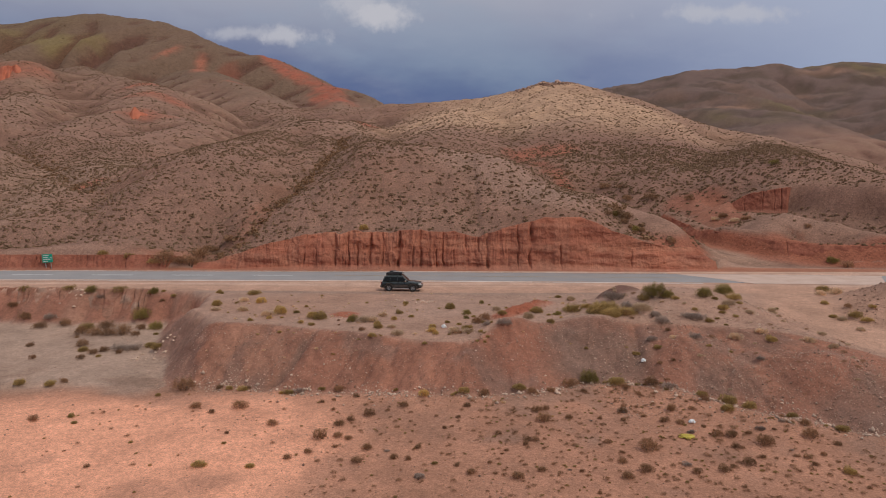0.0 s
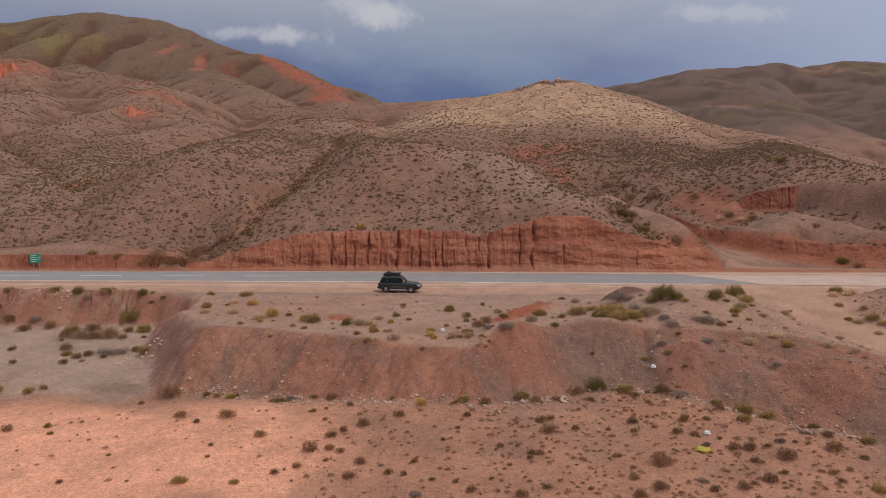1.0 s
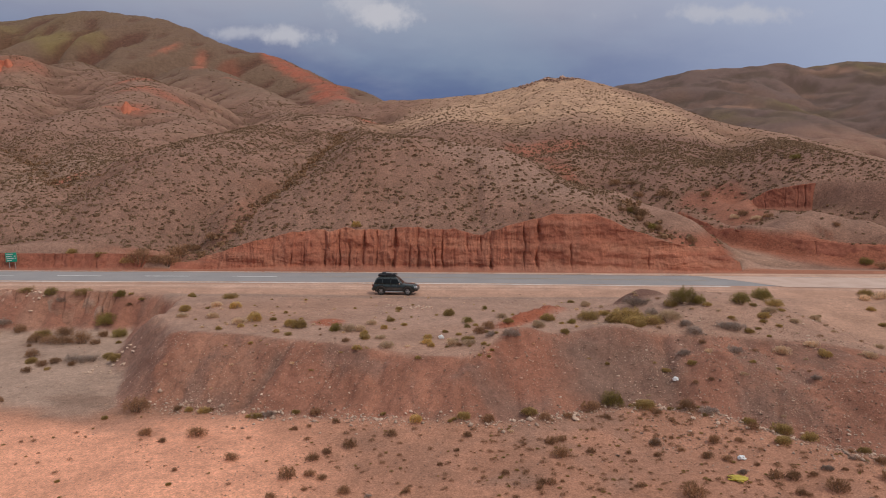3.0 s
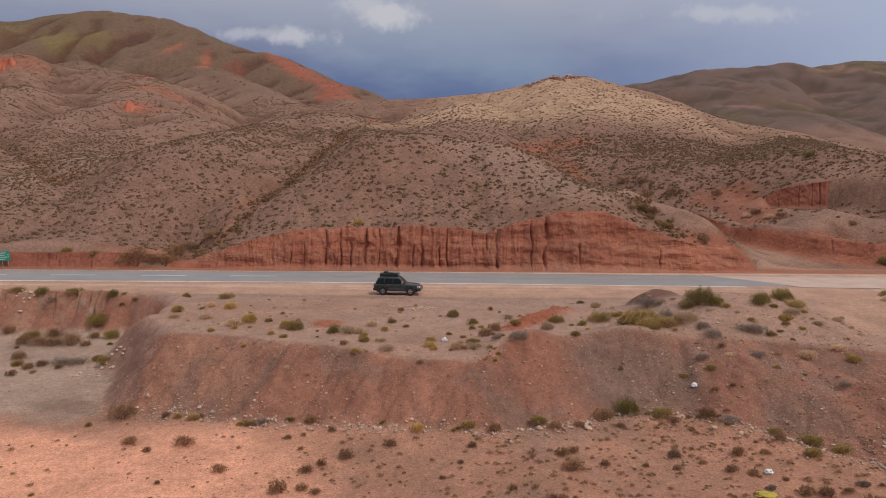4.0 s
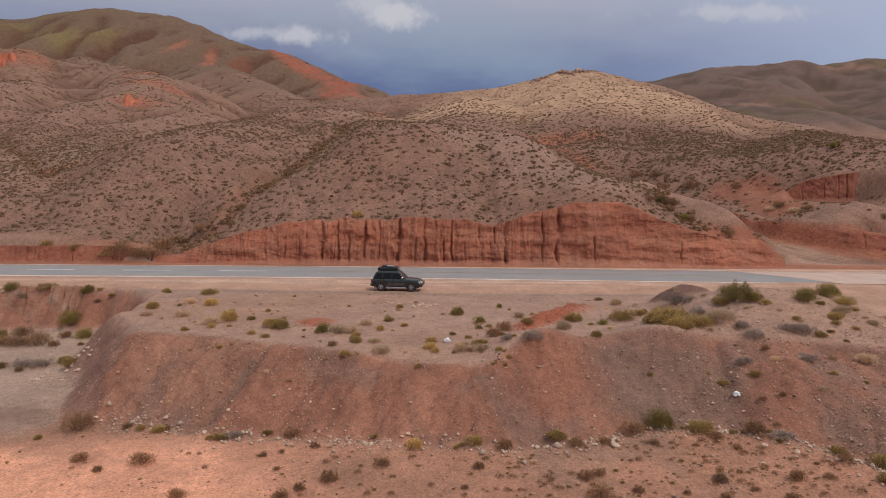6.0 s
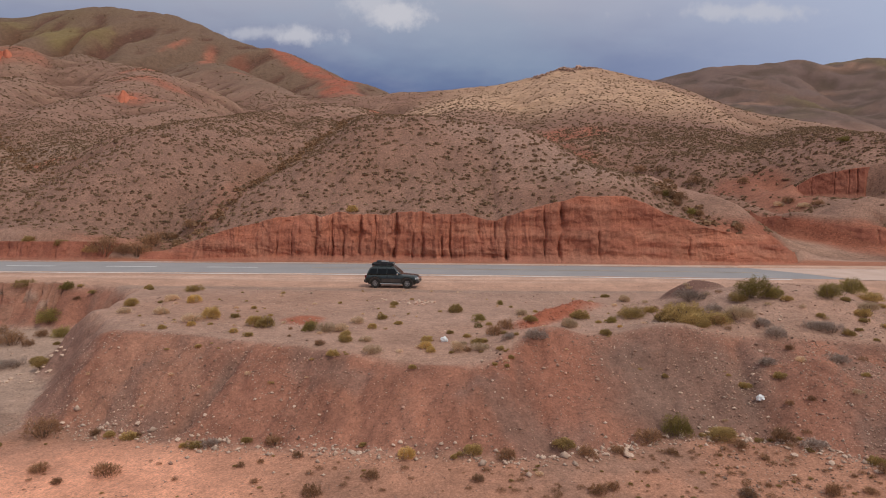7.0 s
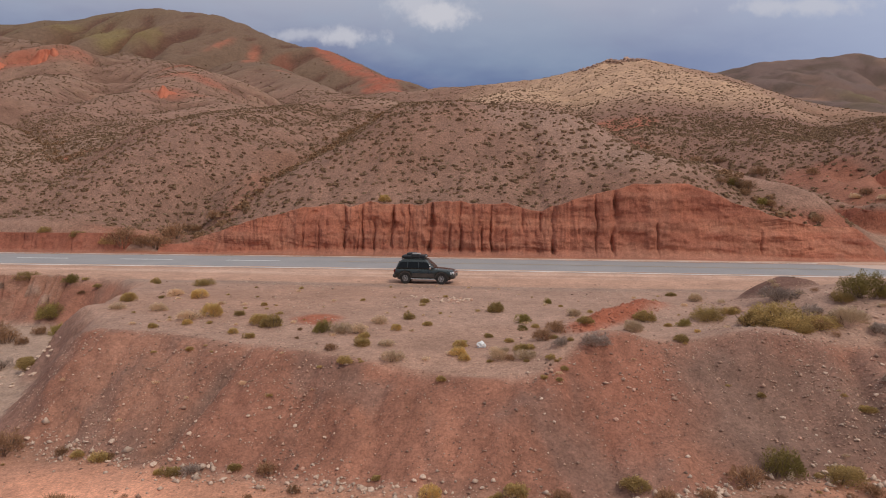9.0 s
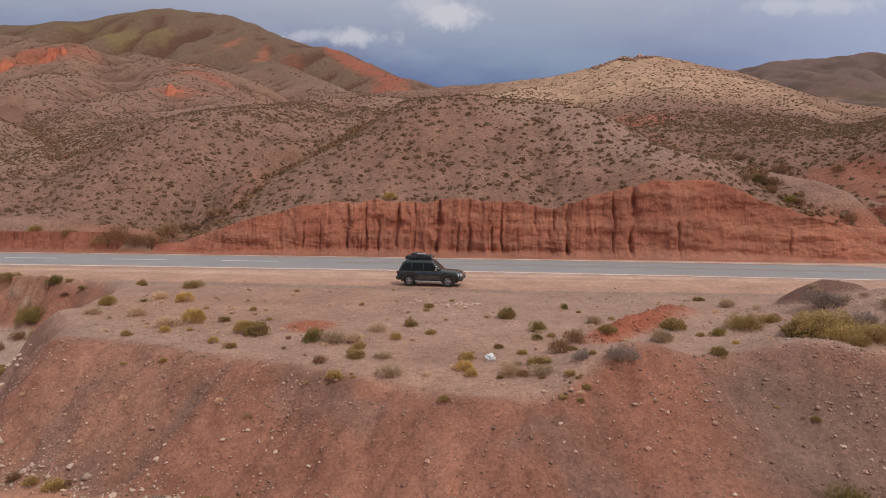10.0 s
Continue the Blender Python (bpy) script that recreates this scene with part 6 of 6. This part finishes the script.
def hillside(x, y):
    hollow = smooth(-0.05, 0.35, hollows(x, y))
    return np.clip((0.66 + 0.16 * hollow) * (0.85 + 0.25 * fbm(x, y, 6, 3)) * smooth(2.0, 3.2, y - cut_line(x)) * smooth(1.5, 1.0, slope_at(x, y)) * (1 - smooth(33, 36, x) * smooth(2.8, 2.0, heights(x, y))) * (1 - 0.9 * bare(x, y)) * (1 - 0.12 * smooth(20, 35, x) * smooth(128, 142, y)), 0, 1)


xs, ys = scatter(56000, -125, 110, 98, 205, hillside)
clumps("hill_shrubs", xs, ys, rng.uniform(0.11, 0.27, len(xs)) * rng.uniform(0.7, 1.7, len(xs)) * (1 + 0.4 * smooth(20, 40, xs) * smooth(125, 150, ys)), 8, HILL_LEAVES, "small dark shrubs dotted over the near hillsides", 1)
xs, ys = scatter(64000, -250, 190, 205, 430, lambda x, y: (1 - 0.4 * smooth(240, 280, y) * smooth(-30, 0, x)) * (0.55 + 0.30 * smooth(-0.05, 0.35, hollows(x, y))))
clumps("hill_shrubs", xs, ys, rng.uniform(0.15, 0.42, len(xs)) * rng.uniform(0.7, 1.3, len(xs)), 4, HILL_LEAVES, "dark shrubs dotted over the farther hillsides", 2)
xs, ys = scatter(16000, -560, 330, 430, 860, lambda x, y: 0.2 + 0.8 * smooth(-0.05, 0.35, hollows(x, y)))
clumps("hill_shrubs", xs, ys, rng.uniform(0.4, 1.0, len(xs)), 3, HILL_LEAVES, "sparse shrubs on the high mountain slopes", 3)
xs, ys = scatter(30000, -125, 110, 99, 205, hillside)
clumps("hill_grass", xs, ys, rng.uniform(0.08, 0.22, len(xs)), 10, STRAW, "pale dry grass tufts between the hillside shrubs", 5)
# thickets along the gullies
GULLIES = ((((-33, 100.5), (-29, 104), (-26.8, 112), (-26, 125), (-25.5, 151), (-25.5, 180), (-29, 205)), 0.9), (((29, 100), (27, 106), (27, 112)), 1.0), (((26, 172), (28.5, 160), (32, 146)), 2.4), (((-64, 127), (-78, 148), (-96, 172), (-118, 195)), 1.8), (((-61, 153), (-60, 170), (-62, 205), (-60, 235)), 1.6))
gxs, gys = [], []
for line, loose in GULLIES:
    for (ax, ay), (bx, by) in zip(line, line[1:]):
        count = int(math.hypot(bx - ax, by - ay) * (3.0 if loose < 1.5 else 1.6))
        s = rng.rand(count)
        gxs.append(ax + (bx - ax) * s + rng.normal(0, loose, count))
        gys.append(ay + (by - ay) * s + rng.normal(0, loose, count))
xs, ys = np.concatenate(gxs), np.concatenate(gys)
clumps("gully_shrubs", xs, ys, rng.uniform(0.20, 0.55, len(xs)), 26, LEAVES["d"], "thickets of brown shrubs along the gullies", 4, 0.9)


# ---- stones ----
def stone_mesh(seed, material):
    bm = bmesh.new()
    bmesh.ops.create_icosphere(bm, subdivisions=1, radius=0.5)
    r = random.Random(seed)
    sx_, sy_, sz_ = r.uniform(0.8, 1.3), r.uniform(0.7, 1.1), r.uniform(0.45, 0.75)
    for v in bm.verts:
        v.co *= r.uniform(0.75, 1.12)
        v.co = Vector((v.co.x * sx_, v.co.y * sy_, v.co.z * sz_))
    me = bpy.data.meshes.new("stone")
    bm.to_mesh(me)
    bm.free()
    me.materials.append(material)
    return me


STONES = {"pale": [stone_mesh(k, PALE_STONE) for k in range(4)], "pink": [stone_mesh(k + 9, PINK_STONE) for k in range(3)]}


def lay_stone(kind, x, y, wide, group, label):
    ob = new("stone", dice.choice(STONES[kind]))
    ob.matrix_basis = pose(x, y, height(x, y) + 0.12 * wide, dice.uniform(-20, 20), dice.uniform(-20, 20), dice.uniform(0, 360)) @ Matrix.Diagonal((wide, wide, wide, 1))
    return tagged(ob, label, "stone", group)


for k in range(108):
    x = dice.uniform(-20, 27)
    toe = float(bank_lines(np.array([x]))[0][0])
    lay_stone("pale", x, toe + dice.gauss(0.0, 0.35), dice.uniform(0.09, 0.30) * dice.uniform(0.6, 1.3), "stones at the foot of the bank", "pale limestone rubble at the foot of the bank")
for k in range(60):
    x = dice.uniform(-19, 25)
    toe, brow = (float(v[0]) for v in bank_lines(np.array([x])))
    lay_stone("pink" if dice.random() < 0.45 else "pale", x, toe + (brow - toe) * dice.uniform(0.1, 1.0), dice.uniform(0.08, 0.24), "stones on the bank", "loose angular stone lying on the red bank")
for k in range(45):
    lay_stone("pink" if dice.random() < 0.3 else "pale", dice.uniform(14, 32), dice.uniform(46, 66), dice.uniform(0.10, 0.30), "stones on the hump", "loose pale stone lying on the gravel hump")
for k in range(70):
    lay_stone("pale" if k % 3 else "pink", dice.choice((dice.uniform(-5.2, -0.9), dice.gauss(-1.9, 0.6), dice.gauss(-1.9, 0.6))), 70.9 + dice.gauss(0, 0.5), dice.uniform(0.10, 0.28), "stones by the car", "pale stone in a low scatter near the parked car")
for k in range(30):
    lay_stone("pale", dice.gauss(-27.2, 0.9), dice.gauss(65.0, 1.2), dice.uniform(0.15, 0.4), "rubble in the wash", "pale rubble tipped beside the dry wash")
for k in range(14):
    lay_stone("pale", dice.gauss(-41.5, 0.9), dice.gauss(79.6, 0.5), dice.uniform(0.2, 0.45), "rubble on the slope", "white rubble tipped down the road slope")


def gravel(name, xs, ys, size, material, label, seed):
    """Loose stones as one mesh of small uneven lumps."""
    r = np.random.RandomState(seed)
    n = len(xs)
    base = np.array([(1, 0, 0), (0, 1, 0), (-1, 0, 0), (0, -1, 0), (0, 0, 0.8), (0, 0, -0.6)], float)
    tri = np.array([(0, 1, 4), (1, 2, 4), (2, 3, 4), (3, 0, 4), (1, 0, 5), (2, 1, 5), (3, 2, 5), (0, 3, 5)])
    p = base[None] * r.uniform(0.6, 1.25, (n, 6, 1)) * size[:, None, None] * r.uniform(0.7, 1.3, (n, 1, 3))
    w = r.rand(n) * 6.28
    c, s = np.cos(w)[:, None], np.sin(w)[:, None]
    co = np.stack([p[..., 0] * c - p[..., 1] * s + xs[:, None], p[..., 0] * s + p[..., 1] * c + ys[:, None], p[..., 2] + (heights(xs, ys) + 0.15 * size)[:, None]], -1)
    idx = (tri[None] + 6 * np.arange(n)[:, None, None]).reshape(-1)
    me = bpy.data.meshes.new(name)
    me.vertices.add(n * 6)
    me.vertices.foreach_set("co", co.astype(np.float32).ravel())
    me.loops.add(len(idx))
    me.loops.foreach_set("vertex_index", idx.astype(np.int32))
    me.polygons.add(len(idx) // 3)
    me.polygons.foreach_set("loop_start", np.arange(0, len(idx), 3, dtype=np.int32))
    me.polygons.foreach_set("loop_total", np.full(len(idx) // 3, 3, np.int32))
    me.update()
    me.materials.append(material)
    return tagged(new(name, me), label, "gravel", kind="stuff")


def on_bank(x, y):
    toe, brow = bank_lines(x)
    return smooth(-1.5, 0.5, y - toe) * smooth(1.5, -0.5, y - brow) * np.clip(0.25 + 0.9 * smooth(-0.1, 0.5, fbm(x, y * 0.3, 2.4, 4)), 0, 1)


xs, ys = scatter(46000, -24, 32, 41, 61, on_bank)
gravel("bank_gravel", xs, ys, rng.gamma(2.0, 0.013, len(xs)) + 0.010, STONE, "loose grey and brown gravel covering the bank", 6)
xs, ys = scatter(14000, 11, 34, 44, 70, lambda x, y: 0.25 + 0.75 * smooth(-0.1, 0.5, fbm(x, y, 3, 4)))
gravel("hump_gravel", xs, ys, rng.gamma(2.0, 0.013, len(xs)) + 0.012, STONE, "coarse gravel covering the low hump", 8)
xs, ys = scatter(12000, -36, 36, 34, 80, lambda x, y: 0.2 + 0.7 * smooth(0.1, 0.5, fbm(x + 3, y, 5, 4)))
gravel("ground_gravel", xs, ys, rng.gamma(2.0, 0.013, len(xs)) + 0.010, STONE, "scattered gravel on the flat ground", 7)

xs = rng.uniform(-21, 30, 3600)
ys = bank_lines(xs)[0] + rng.normal(0.05, 0.40, 3600) * rng.choice([0.7, 1.0, 2.2], 3600)
sel = rng.rand(3600) < 0.25 + 0.2 * smooth(2, 10, xs) + 0.55 * smooth(-0.1, 0.4, fbm(xs, ys * 0, 1.6, 3))
gravel("toe_rubble", xs[sel], ys[sel], rng.gamma(1.4, 0.030, int(sel.sum())) + 0.018, PALE_STONE, "pale broken rubble gathered at the foot of the bank", 9)

xs, ys = scatter(4200, 40, 62, 61, 80, lambda x, y: smooth(11, 7, np.hypot(x - 50.5, (y - 70.5) * 1.2)))
gravel("heap_gravel", xs, ys, rng.gamma(2.0, 0.025, len(xs)) + 0.02, STONE, "coarse brown gravel on the tipped heap", 14)
# pale pebbles and clods lying on the bank, the hump and the plateau
xs, ys = scatter(8000, -24, 32, 43, 62, on_bank)
gravel("bank_pebbles", xs, ys, rng.gamma(2.0, 0.011, len(xs)) + 0.014, PALE_STONE, "pale pebbles scattered over the red bank", 15)
xs, ys = scatter(6500, 12, 33, 43, 69, lambda x, y: 0.15 + 0.85 * smooth(-0.1, 0.4, fbm(x + 20, y, 2.5, 4)))
gravel("hump_pebbles", xs, ys, rng.gamma(2.0, 0.013, len(xs)) + 0.014, PALE_STONE, "pale broken stones strewn over the hump", 16)
xs, ys = scatter(9000, -22, 14, 54, 78, lambda x, y: 0.1 + 0.9 * smooth(0.0, 0.45, fbm(x + 80, y, 3.0, 4)))
gravel("plateau_pebbles", xs, ys, rng.gamma(2.0, 0.012, len(xs)) + 0.012, PALE_STONE, "small pale pebbles on the gravel plateau", 17)
s = rng.uniform(-4.6, 4.2, 700)
xs, ys = 7.4 + 0.62 * s + rng.normal(0, 0.5, 700), 66.0 + 0.78 * s + rng.normal(0, 0.5, 700)
gravel("heap_clods", xs, ys, rng.gamma(2.0, 0.016, 700) + 0.015, RED_CLOD, "crumbly clods of red earth on the low heap", 18)
s = rng.rand(420)
xs = 34 + 26 * s + rng.normal(0, 1.5, 420)
ys = 342 - 18 * s + rng.normal(0, 2.5, 420)
gravel("crest_rocks", xs, ys, rng.gamma(2.0, 0.16, 420) + 0.15, STONE, "weathered rocks along the crest of the bare hill", 19)

# ---- litter ----
def crumpled(name, material, label, category, x, y, wide, tall, seed):
    bm = bmesh.new()
    bmesh.ops.create_icosphere(bm, subdivisions=3, radius=0.5)
    for v in bm.verts:
        v.co += v.co.normalized() * 0.28 * noise.noise(v.co * 4.0 + Vector((seed, 0, 0)))
        v.co = Vector((v.co.x * wide, v.co.y * wide * 0.7, (v.co.z + 0.35) * tall))
    ob = part(name, bm, material)
    ob.location = (x, y, height(x, y))
    return tagged(ob, label, category)


crumpled("plastic_bag", PLASTIC, "crumpled white plastic bag caught on the gravel", "bag", 0.1, 58.5, 0.40, 0.34, 1)
crumpled("plastic_bag", PLASTIC, "small crumpled white plastic bag lying on the low ground", "bag", 16.2, 44.4, 0.40, 0.25, 2)
crumpled("plastic_sack", YELLOW_PLASTIC, "flattened yellow plastic sack lying on the low ground", "sack", 15.1, 42.2, 1.0, 0.16, 3)
crumpled("plastic_bag", PLASTIC, "torn white plastic bag on the bank", "bag", 15.5, 53.3, 0.36, 0.30, 4)
